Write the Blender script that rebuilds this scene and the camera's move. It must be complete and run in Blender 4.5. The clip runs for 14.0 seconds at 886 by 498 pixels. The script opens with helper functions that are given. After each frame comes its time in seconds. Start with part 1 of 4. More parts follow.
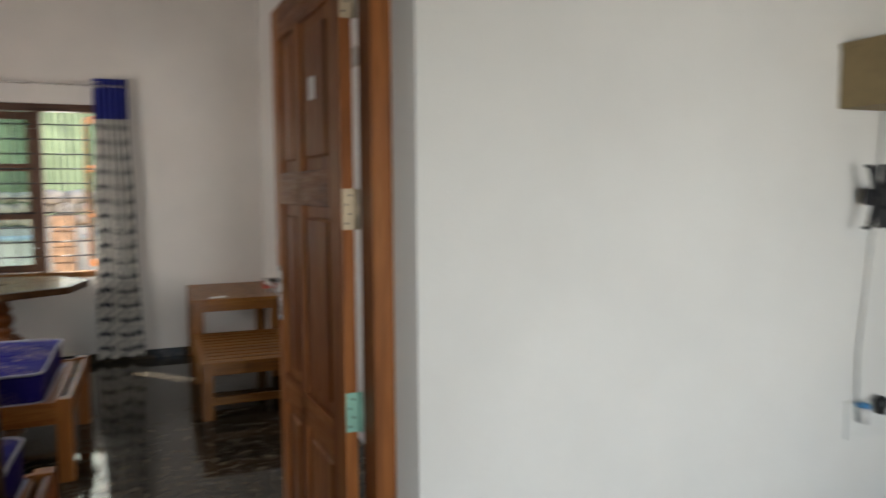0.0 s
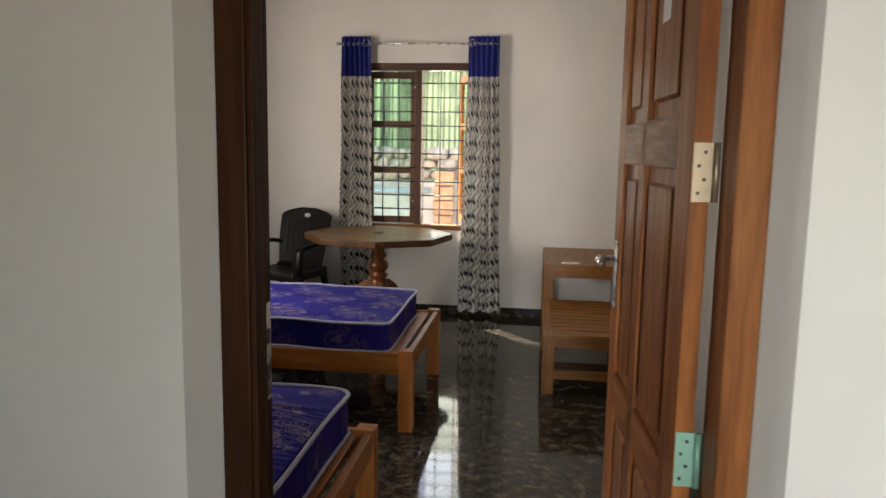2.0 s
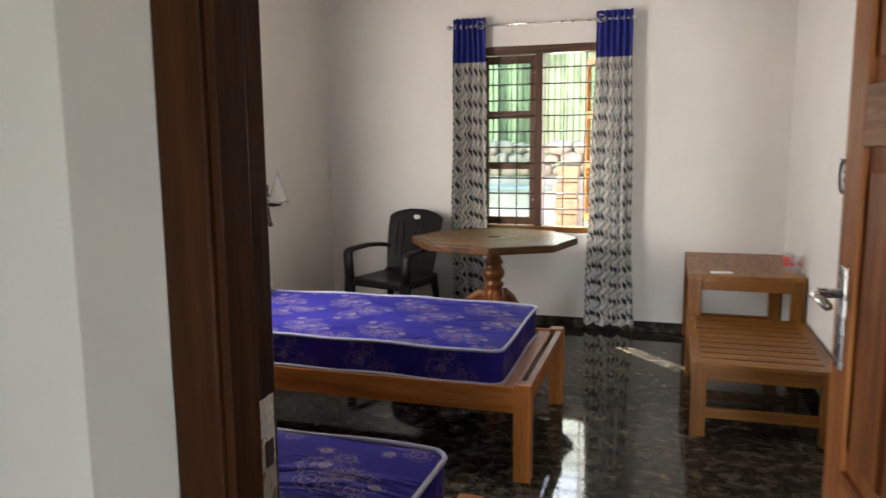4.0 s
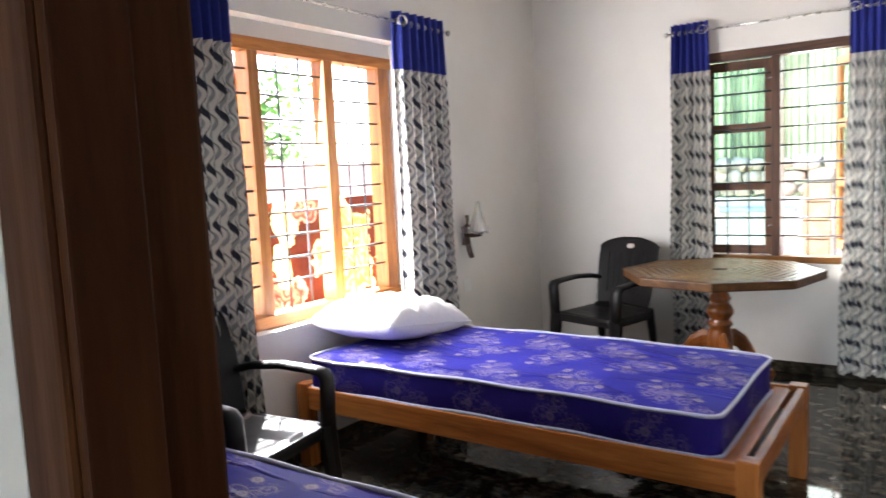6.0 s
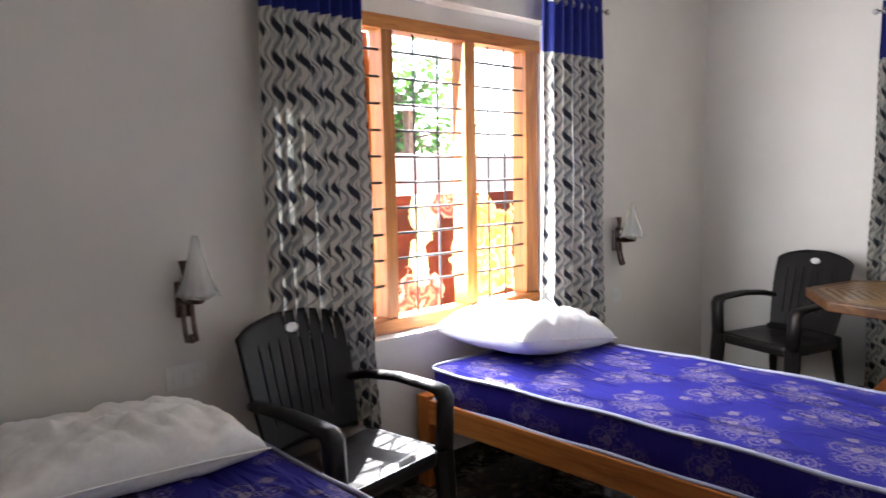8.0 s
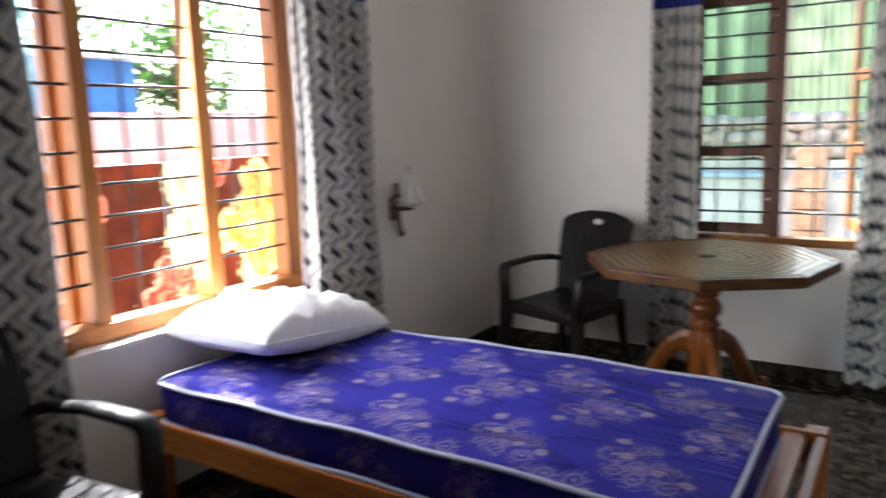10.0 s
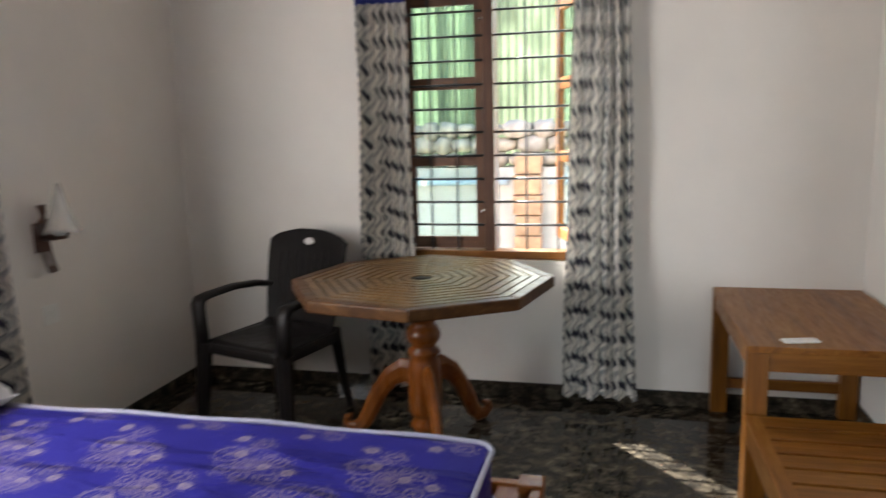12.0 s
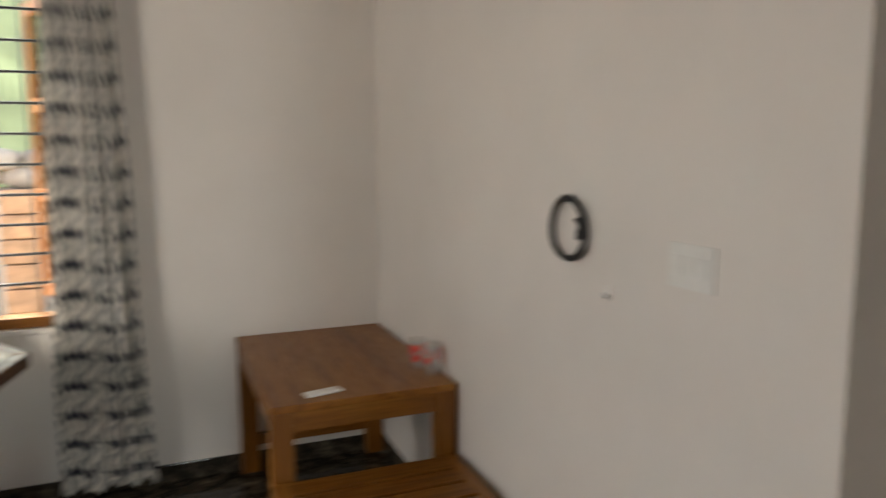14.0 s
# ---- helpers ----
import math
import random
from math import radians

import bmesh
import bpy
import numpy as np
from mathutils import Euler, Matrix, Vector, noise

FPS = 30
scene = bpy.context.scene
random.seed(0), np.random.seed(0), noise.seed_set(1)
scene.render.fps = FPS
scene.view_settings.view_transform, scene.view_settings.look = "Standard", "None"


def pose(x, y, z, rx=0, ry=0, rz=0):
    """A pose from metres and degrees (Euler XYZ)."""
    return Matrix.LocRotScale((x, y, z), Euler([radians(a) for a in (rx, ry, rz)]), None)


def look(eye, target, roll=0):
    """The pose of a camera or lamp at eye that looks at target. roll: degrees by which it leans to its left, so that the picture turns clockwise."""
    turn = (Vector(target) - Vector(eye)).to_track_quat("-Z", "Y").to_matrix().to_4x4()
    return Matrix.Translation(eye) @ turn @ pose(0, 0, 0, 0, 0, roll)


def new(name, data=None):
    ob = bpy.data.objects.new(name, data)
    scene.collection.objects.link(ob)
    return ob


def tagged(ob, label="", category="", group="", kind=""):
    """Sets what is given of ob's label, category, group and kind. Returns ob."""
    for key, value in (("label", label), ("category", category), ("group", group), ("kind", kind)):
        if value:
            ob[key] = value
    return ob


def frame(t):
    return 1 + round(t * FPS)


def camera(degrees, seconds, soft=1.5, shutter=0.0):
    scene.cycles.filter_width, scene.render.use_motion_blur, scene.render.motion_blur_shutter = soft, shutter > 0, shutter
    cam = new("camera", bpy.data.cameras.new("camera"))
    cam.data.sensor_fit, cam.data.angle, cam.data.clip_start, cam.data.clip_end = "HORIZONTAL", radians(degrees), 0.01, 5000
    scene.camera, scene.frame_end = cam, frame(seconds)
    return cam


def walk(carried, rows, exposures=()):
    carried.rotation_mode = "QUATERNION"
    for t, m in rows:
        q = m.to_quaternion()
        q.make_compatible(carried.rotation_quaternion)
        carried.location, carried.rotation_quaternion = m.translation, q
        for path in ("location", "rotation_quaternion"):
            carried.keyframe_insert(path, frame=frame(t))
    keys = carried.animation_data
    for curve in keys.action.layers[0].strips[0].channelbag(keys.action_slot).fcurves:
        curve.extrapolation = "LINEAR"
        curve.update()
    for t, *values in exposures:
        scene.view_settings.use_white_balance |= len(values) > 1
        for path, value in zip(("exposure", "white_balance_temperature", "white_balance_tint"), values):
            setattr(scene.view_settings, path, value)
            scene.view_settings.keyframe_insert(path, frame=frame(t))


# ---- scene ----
cam = camera(63.0, 14.0, shutter=0.7)
PATH = [
    (0, (0.966, 0.689, 1.432), (1.705, 2.54, 1.267), -0.4),
    (0.5, (1.044, 0.751, 1.438), (1.444, 2.702, 1.261), 0.8),
    (1, (1.05, 0.898, 1.427), (1.323, 2.87, 1.234), -1.7),
    (1.5, (1.076, 1.051, 1.415), (1.142, 3.038, 1.192), -0.8),
    (2, (1.142, 1.166, 1.413), (0.888, 3.131, 1.143), 1.0),
    (2.2, (1.139, 1.218, 1.405), (0.877, 3.181, 1.13), 0.6),
    (4.3, (1.047, 1.877, 1.388), (0.407, 3.753, 1.115), -1.7),
    (4.5, (1.047, 1.932, 1.386), (0.383, 3.8, 1.126), -3.2),
    (5, (1.063, 2.042, 1.39), (0.122, 3.793, 1.174), -1.4),
    (5.5, (1.095, 2.102, 1.397), (0.009, 3.769, 1.188), -1.4),
    (6, (1.042, 2.18, 1.403), (-0.101, 3.809, 1.202), -2.7),
    (6.5, (0.931, 2.275, 1.392), (-0.373, 3.779, 1.205), -3.1),
    (7, (0.906, 2.367, 1.388), (-0.57, 3.705, 1.21), -1.3),
    (7.2, (0.888, 2.406, 1.393), (-0.631, 3.695, 1.215), -0.6),
    (9.3, (0.743, 2.834, 1.409), (-0.499, 4.373, 1.111), -1.5),
    (9.5, (0.722, 2.921, 1.416), (-0.496, 4.476, 1.101), -1.4),
    (10, (0.724, 3.112, 1.415), (-0.353, 4.765, 1.086), -1.9),
    (10.4, (0.678, 3.215, 1.405), (-0.171, 4.994, 1.067), -2.9),
    (10.5, (0.673, 3.246, 1.408), (-0.147, 5.04, 1.075), -3.0),
    (11, (0.651, 3.4, 1.415), (-0.07, 5.235, 1.083), -4.5),
    (11.4, (0.701, 3.532, 1.412), (0.121, 5.416, 1.07), -0.7),
    (11.5, (0.711, 3.559, 1.413), (0.132, 5.44, 1.058), -0.3),
    (12, (0.739, 3.689, 1.414), (0.278, 5.606, 1.08), -1.5),
    (12.5, (0.696, 3.809, 1.422), (0.478, 5.776, 1.13), -0.8),
    (13, (0.754, 3.926, 1.42), (0.772, 5.901, 1.104), -2.5),
    (13.4, (0.827, 4.008, 1.433), (1.07, 5.969, 1.121), -0.9),
    (13.5, (0.844, 4.023, 1.434), (1.128, 5.977, 1.119), -1.1),
    (13.8, (0.87, 4.065, 1.436), (1.42, 5.965, 1.141), -0.6),
    (14, (0.898, 4.088, 1.431), (1.636, 5.926, 1.158), -0.3),
]
walk(cam, [(t, look(eye, target, roll)) for t, eye, target, roll in PATH], [(0, 2.4, 6500, 10), (1, 2.5, 6700, 10), (2.2, 2.85, 6800, 10), (4.5, 3.5, 6300, 10), (5.5, 3.85, 6000, 10), (7, 3.85, 5900, 10), (9.5, 3.05, 5800, 10), (11, 3.0, 5900, 10), (12.5, 3.08, 6500, 10), (14, 2.55, 6900, 10)])

# ---- world, sun and daylight ----
SUN_AZ, SUN_EL = radians(-41.5), radians(48.0)
SUN_DIR = Vector((math.sin(SUN_AZ) * math.cos(SUN_EL), math.cos(SUN_AZ) * math.cos(SUN_EL), math.sin(SUN_EL)))
world = bpy.data.worlds.new("sky")
scene.world = world
world.use_nodes = True
sky = world.node_tree.nodes.new("ShaderNodeTexSky")
sky.sky_type, sky.sun_disc = "NISHITA", False
sky.sun_elevation, sky.sun_rotation = SUN_EL, SUN_AZ % (2 * math.pi)
sky.air_density, sky.dust_density = 1.0, 2.0
world.node_tree.links.new(sky.outputs[0], world.node_tree.nodes["Background"].inputs[0])
world.node_tree.nodes["Background"].inputs[1].default_value = 0.12
sun = new("sun", bpy.data.lights.new("sun", "SUN"))
sun.data.energy, sun.data.angle, sun.data.color = 5.0, radians(0.5), (1.0, 0.95, 0.87)
sun.matrix_world = look(SUN_DIR * 30, (0, 0, 0))


def window_light(name, m, w, h, power, colour, spread=180):
    lamp = new(name, bpy.data.lights.new(name, "AREA"))
    lamp.data.shape, lamp.data.size, lamp.data.size_y = "RECTANGLE", w, h
    lamp.data.energy, lamp.data.color, lamp.data.spread = power, colour, radians(spread)
    lamp.matrix_world = m


WEST_X = -1.62
# sky light standing in the openings
window_light("daylight_west", look((WEST_X - 0.05, 4.80, 1.42), (-0.2, 5.55, 1.2)), 0.8, 1.25, 7.0, (1.0, 0.97, 0.93), 165)
window_light("daylight_north", look((0.36, 7.46, 1.45), (-0.5, 5.6, 1.35)), 0.36, 1.25, 1.0, (0.96, 1.0, 0.9))
# added hall light: a narrow aimed beam from an unseen back opening
window_light("daylight_hall", look((1.25, -2.45, 1.0), (2.3, 2.3, 0.75)), 0.6, 1.5, 2.1, (0.95, 0.99, 1.0), 50)

# ---- node helpers ----


def feed(nt, socket, v):
    if isinstance(v, bpy.types.NodeSocket):
        nt.links.new(v, socket)
    elif v is not None:
        socket.default_value = v


def mat_new(name, rough=0.5, metal=0.0):
    m = bpy.data.materials.new(name)
    m.use_nodes = True
    b = m.node_tree.nodes["Principled BSDF"]
    b.inputs["Roughness"].default_value, b.inputs["Metallic"].default_value = rough, metal
    return m, m.node_tree, b


def op(nt, kind, a, b=None, c=None):
    n = nt.nodes.new("ShaderNodeMath")
    n.operation = kind
    for s, v in zip(n.inputs, (a, b, c)):
        feed(nt, s, v)
    return n.outputs[0]


def coords(nt, scale=(1, 1, 1), kind="Object", turn=(0, 0, 0)):
    c, mp = nt.nodes.new("ShaderNodeTexCoord"), nt.nodes.new("ShaderNodeMapping")
    mp.inputs["Scale"].default_value, mp.inputs["Rotation"].default_value = scale, turn
    nt.links.new(c.outputs[kind], mp.inputs["Vector"])
    return mp.outputs[0]


def noise_tex(nt, vec, scale, detail=4.0, rough=0.55, warp=0.0):
    n = nt.nodes.new("ShaderNodeTexNoise")
    feed(nt, n.inputs["Vector"], vec)
    n.inputs["Scale"].default_value, n.inputs["Detail"].default_value = scale, detail
    n.inputs["Roughness"].default_value, n.inputs["Distortion"].default_value = rough, warp
    return n.outputs["Fac"]


def ramp(nt, fac, stops):
    n = nt.nodes.new("ShaderNodeValToRGB")
    e = n.color_ramp.elements
    while len(e) < len(stops):
        e.new(0.5)
    for k, (p, c) in zip(e, stops):
        k.position, k.color = p, ((*c, 1) if len(c) == 3 else c)
    feed(nt, n.inputs[0], fac)
    return n.outputs[0]


def grey(nt, fac, lo, hi, a=0.0, b=1.0):
    n = nt.nodes.new("ShaderNodeMapRange")
    for s, v in zip(n.inputs, (fac, lo, hi, a, b)):
        feed(nt, s, v)
    return n.outputs[0]


def mixc(nt, fac, a, b, blend="MIX"):
    n = nt.nodes.new("ShaderNodeMix")
    n.data_type, n.blend_type = "RGBA", blend
    for i, v in ((0, fac), (6, a), (7, b)):
        feed(nt, n.inputs[i], (*v, 1) if isinstance(v, tuple) and len(v) == 3 else v)
    return n.outputs[2]


def bump(nt, b, height, strength=0.2, dist=0.01):
    n = nt.nodes.new("ShaderNodeBump")
    n.inputs["Strength"].default_value, n.inputs["Distance"].default_value = strength, dist
    nt.links.new(height, n.inputs["Height"])
    nt.links.new(n.outputs[0], b.inputs["Normal"])


def random_of(nt):
    return nt.nodes.new("ShaderNodeObjectInfo").outputs["Random"]


# ---- materials ----


def paint(name, c, rough=0.55, stain=0.05):
    m, nt, b = mat_new(name, rough)
    v = coords(nt)
    big, fine = noise_tex(nt, v, 1.3, 5), noise_tex(nt, v, 60, 3)
    dark = tuple(x * (1 - 2.2 * stain) for x in c)
    col = ramp(nt, big, [(0.3, dark), (0.62, c)])
    nt.links.new(mixc(nt, grey(nt, fine, 0.35, 0.65, 0, 0.12), col, tuple(x * 0.9 for x in c)), b.inputs["Base Color"])
    nt.links.new(grey(nt, big, 0.3, 0.7, rough - 0.08, rough + 0.1), b.inputs["Roughness"])
    bump(nt, b, op(nt, "ADD", fine, op(nt, "MULTIPLY", noise_tex(nt, v, 9, 3), 1.5)), 0.12, 0.004)
    return m


def wood(name, dark, mid, light, axis="z", rough=0.35, coat=0.3):
    m, nt, b = mat_new(name, rough)
    k = {"x": (1.2, 14, 14), "y": (14, 1.2, 14), "z": (14, 14, 1.2)}[axis]
    v = coords(nt, k)
    r = random_of(nt)
    sh = nt.nodes.new("ShaderNodeVectorMath")
    sh.operation = "ADD"
    nt.links.new(v, sh.inputs[0])
    nt.links.new(op(nt, "MULTIPLY", r, 37.0), sh.inputs[1])
    v = sh.outputs[0]
    grain, fine = noise_tex(nt, v, 1.0, 6, 0.6, 1.2), noise_tex(nt, v, 6.0, 4, 0.6)
    col = ramp(nt, grain, [(0.28, dark), (0.5, mid), (0.74, light)])
    col = mixc(nt, grey(nt, fine, 0.4, 0.7, 0, 0.45), col, dark)
    hsv = nt.nodes.new("ShaderNodeHueSaturation")
    nt.links.new(grey(nt, r, 0, 1, 0.86, 1.12), hsv.inputs["Value"])
    nt.links.new(col, hsv.inputs["Color"])
    nt.links.new(hsv.outputs[0], b.inputs["Base Color"])
    nt.links.new(grey(nt, fine, 0.3, 0.7, rough - 0.08, rough + 0.12), b.inputs["Roughness"])
    b.inputs["Specular IOR Level"].default_value = 0.35
    b.inputs["Coat Weight"].default_value, b.inputs["Coat Roughness"].default_value = coat, 0.15
    bump(nt, b, fine, 0.1, 0.003)
    return m


def plain(name, c, rough=0.5, metal=0.0, vary=0.12, scale=25):
    m, nt, b = mat_new(name, rough, metal)
    n = noise_tex(nt, coords(nt), scale, 4)
    nt.links.new(ramp(nt, n, [(0.3, tuple(x * (1 - vary) for x in c)), (0.7, tuple(min(1, x * (1 + vary)) for x in c))]), b.inputs["Base Color"])
    nt.links.new(grey(nt, n, 0.3, 0.7, max(0.03, rough - 0.07), rough + 0.07), b.inputs["Roughness"])
    return m


def glass(name, tint=(1, 1, 1), rough=0.0):
    m, nt, b = mat_new(name, rough)
    b.inputs["Base Color"].default_value = (*tint, 1)
    b.inputs["Transmission Weight"].default_value, b.inputs["IOR"].default_value = 1.0, 1.45
    return m


def thin_glass(name, c, milk):
    """Thin-walled glassware: clear, with some white bloom and a glossy skin."""
    m, nt, b = mat_new(name, 0.12)
    b.inputs["Base Color"].default_value = (*c, 1)
    tr, mix, gl, mix2 = nt.nodes.new("ShaderNodeBsdfTransparent"), nt.nodes.new("ShaderNodeMixShader"), nt.nodes.new("ShaderNodeBsdfGlossy"), nt.nodes.new("ShaderNodeMixShader")
    mix.inputs[0].default_value = milk
    nt.links.new(tr.outputs[0], mix.inputs[1]), nt.links.new(b.outputs[0], mix.inputs[2])
    gl.inputs["Roughness"].default_value = 0.05
    mix2.inputs[0].default_value = 0.07
    nt.links.new(mix.outputs[0], mix2.inputs[1]), nt.links.new(gl.outputs[0], mix2.inputs[2])
    nt.links.new(mix2.outputs[0], nt.nodes["Material Output"].inputs[0])
    return m


def granite():
    m, nt, b = mat_new("polished_dark_granite", 0.1)
    v = coords(nt)
    a, f = noise_tex(nt, v, 15, 8, 0.7, 0.15), noise_tex(nt, v, 55, 5, 0.7)
    big = noise_tex(nt, v, 2.5, 3)
    col = ramp(nt, a, [(0.34, (0.010, 0.009, 0.0075)), (0.48, (0.03, 0.026, 0.02)), (0.58, (0.085, 0.07, 0.05)), (0.7, (0.21, 0.18, 0.13))])
    col = mixc(nt, grey(nt, f, 0.55, 0.66, 0, 0.5), col, (0.14, 0.12, 0.09))
    col = mixc(nt, grey(nt, big, 0.35, 0.65, 0, 0.35), col, (0.018, 0.015, 0.013))
    b.inputs["Specular IOR Level"].default_value = 0.22
    nt.links.new(col, b.inputs["Base Color"])
    nt.links.new(grey(nt, big, 0.3, 0.7, 0.03, 0.08), b.inputs["Roughness"])
    return m


def curtain_cloth():
    """Printed cotton: navy, grey and teal waves on off-white."""
    m, nt, b = mat_new("wave_print_cloth", 0.85)
    uv = nt.nodes.new("ShaderNodeUVMap")
    uv.uv_map = "cloth"
    sep = nt.nodes.new("ShaderNodeSeparateXYZ")
    nt.links.new(uv.outputs[0], sep.inputs[0])
    u, v = sep.outputs[0], sep.outputs[1]
    ph = op(nt, "MULTIPLY", v, 2 * math.pi / 0.122)
    s, c = op(nt, "SINE", ph), op(nt, "COSINE", ph)
    u2 = op(nt, "ADD", u, op(nt, "MULTIPLY", s, 0.018))

    def stripe(period, off, half, vary, least):
        x = op(nt, "ABSOLUTE", op(nt, "SUBTRACT", op(nt, "FRACT", op(nt, "ADD", op(nt, "DIVIDE", u2, period), off)), 0.5))
        w = op(nt, "MAXIMUM", op(nt, "ADD", half / period, op(nt, "MULTIPLY", c, vary / period)), least / period)
        return grey(nt, op(nt, "SUBTRACT", w, x), -0.004, 0.012)
    P, pale, grey_w, dark_w = 0.285, (0.80, 0.77, 0.70), (0.37, 0.375, 0.375), (0.05, 0.06, 0.085)
    for off in (0.13, 0.45, 0.60, 0.75, 0.90):
        pale = mixc(nt, stripe(P, off, 0.0075, -0.0055, 0.0016), pale, grey_w)
    col = pale
    for off in (0.15, 0.43, 0.53, 0.69, 0.84):
        col = mixc(nt, stripe(P, off, 0.0022, 0.0018, 0.0014), col, dark_w)
    for off in (0.22, 0.63, 0.93):
        col = mixc(nt, stripe(P, off, 0.0024, 0.0013, 0.0014), col, (0.10, 0.20, 0.22))
    for off in (0.0, 0.29, 0.57, 0.79):
        col = mixc(nt, stripe(P, off, 0.0088, 0.0105, 0.0034), col, (0.007, 0.009, 0.028))
    weave = noise_tex(nt, coords(nt), 320, 2)
    col = mixc(nt, grey(nt, weave, 0.3, 0.7, 0, 0.12), col, (0.35, 0.34, 0.32))
    nt.links.new(col, b.inputs["Base Color"])
    tr, mix = nt.nodes.new("ShaderNodeBsdfTranslucent"), nt.nodes.new("ShaderNodeMixShader")
    nt.links.new(col, tr.inputs[0])
    mix.inputs[0].default_value = 0.05
    nt.links.new(b.outputs[0], mix.inputs[1])
    nt.links.new(tr.outputs[0], mix.inputs[2])
    nt.links.new(mix.outputs[0], nt.nodes["Material Output"].inputs[0])
    bump(nt, b, weave, 0.15, 0.002)
    return m


def mattress_cloth(name, base, deep, gold, amount=1.0, side=False):
    """Satin quilt cloth printed with rows of gold sprays: a rosette, a chain of blossoms and ring curls."""
    m, nt, b = mat_new(name, 0.6)
    sp = nt.nodes.new("ShaderNodeSeparateXYZ")
    nt.links.new(coords(nt), sp.inputs[0])
    px, py = sp.outputs[0], sp.outputs[1]
    if side:
        px, py = op(nt, "ADD", px, py), sp.outputs[2]
    flat = nt.nodes.new("ShaderNodeCombineXYZ")
    feed(nt, flat.inputs[0], px), feed(nt, flat.inputs[1], py)
    v = flat.outputs[0]
    rag = noise_tex(nt, v, 120, 2)
    lace = noise_tex(nt, v, 48, 3, 0.5, 0.6)
    line = grey(nt, op(nt, "ABSOLUTE", op(nt, "SUBTRACT", lace, 0.5)), 0.035, 0.012)

    def spray(x0, y0, flip):
        q = nt.nodes.new("ShaderNodeCombineXYZ")
        wx = op(nt, "WRAP", op(nt, "SUBTRACT", px, x0), 0.1885, -0.1885)
        wy = op(nt, "MULTIPLY", op(nt, "WRAP", op(nt, "SUBTRACT", py, y0), 0.25, -0.25), flip)
        feed(nt, q.inputs[0], wx), feed(nt, q.inputs[1], wy)

        def away(x, y):
            n = nt.nodes.new("ShaderNodeVectorMath")
            n.operation = "DISTANCE"
            nt.links.new(q.outputs[0], n.inputs[0])
            n.inputs[1].default_value = (x, y, 0)
            return n.outputs["Value"]

        ink, near = None, None
        for x, y, r in ((-0.088, 0.145, 0.020), (-0.049, 0.055, 0.020), (0.044, 0.002, 0.018), (0.12, -0.02, 0.019)):
            d = away(x, y)
            bloom = grey(nt, op(nt, "ADD", d, op(nt, "MULTIPLY", op(nt, "SUBTRACT", rag, 0.5), 0.016)), r, r - 0.003)
            vein = grey(nt, op(nt, "ABSOLUTE", op(nt, "SUBTRACT", op(nt, "ADD", d, op(nt, "MULTIPLY", rag, 0.012)), r * 0.6)), 0.0008, 0.0024, 0.2, 0.72)
            bloom = op(nt, "MULTIPLY", bloom, vein)
            ink = bloom if ink is None else op(nt, "MAXIMUM", ink, bloom)
            near = d if near is None else op(nt, "MINIMUM", near, d)
        for x, y, r in ((-0.079, 0.05, 0.040), (-0.014, 0.12, 0.023), (0.082, -0.057, 0.024), (0.003, -0.054, 0.022), (0.077, 0.026, 0.02), (-0.053, -0.03, 0.022), (-0.03, 0.085, 0.012), (0.035, 0.045, 0.014), (0.0, 0.0, 0.012), (0.0, 0.0, 0.022), (0.0, 0.0, 0.033)):
            d = away(x, y)
            ring = grey(nt, op(nt, "ABSOLUTE", op(nt, "SUBTRACT", d, r)), 0.0036, 0.0016, 0, 0.46)
            dot = grey(nt, d, 0.3 * r, 0.2 * r, 0, 0.55)
            ink = op(nt, "MAXIMUM", ink, op(nt, "MAXIMUM", ring, dot))
            near = op(nt, "MINIMUM", near, op(nt, "SUBTRACT", d, r * 0.6))
        filler = op(nt, "MULTIPLY", op(nt, "MULTIPLY", line, grey(nt, near, 0.034, 0.026)), 0.5)
        return op(nt, "MAXIMUM", ink, filler)

    if side:
        ink = spray(-0.445, 0.005, 1.0)
    else:
        ink = op(nt, "MAXIMUM", spray(0.0, 0.18, 1.0), spray(0.165, 0.02, -1.0))
    thread = noise_tex(nt, coords(nt, (1, 6, 1)), 110, 3)
    col = ramp(nt, noise_tex(nt, v, 3, 4), [(0.3, deep), (0.7, base)])
    gf = op(nt, "MULTIPLY", ink, op(nt, "MULTIPLY", grey(nt, thread, 0.3, 0.7, 0.7, 1.0), amount))
    nt.links.new(mixc(nt, gf, col, gold), b.inputs["Base Color"])
    b.inputs["Specular IOR Level"].default_value = 0.02
    if side:
        gather = noise_tex(nt, coords(nt, (30, 30, 1.5)), 1.0, 3, 0.5)
        bump(nt, b, gather, 0.5, 0.012)
    else:
        pull = noise_tex(nt, coords(nt, (1.2, 5.5, 1), turn=(0, 0, -0.95)), 2.2, 3, 0.45, 0.5)
        bump(nt, b, op(nt, "ADD", grey(nt, pull, 0.5, 0.72), op(nt, "MULTIPLY", thread, 0.02)), 0.8, 0.035)
    return m


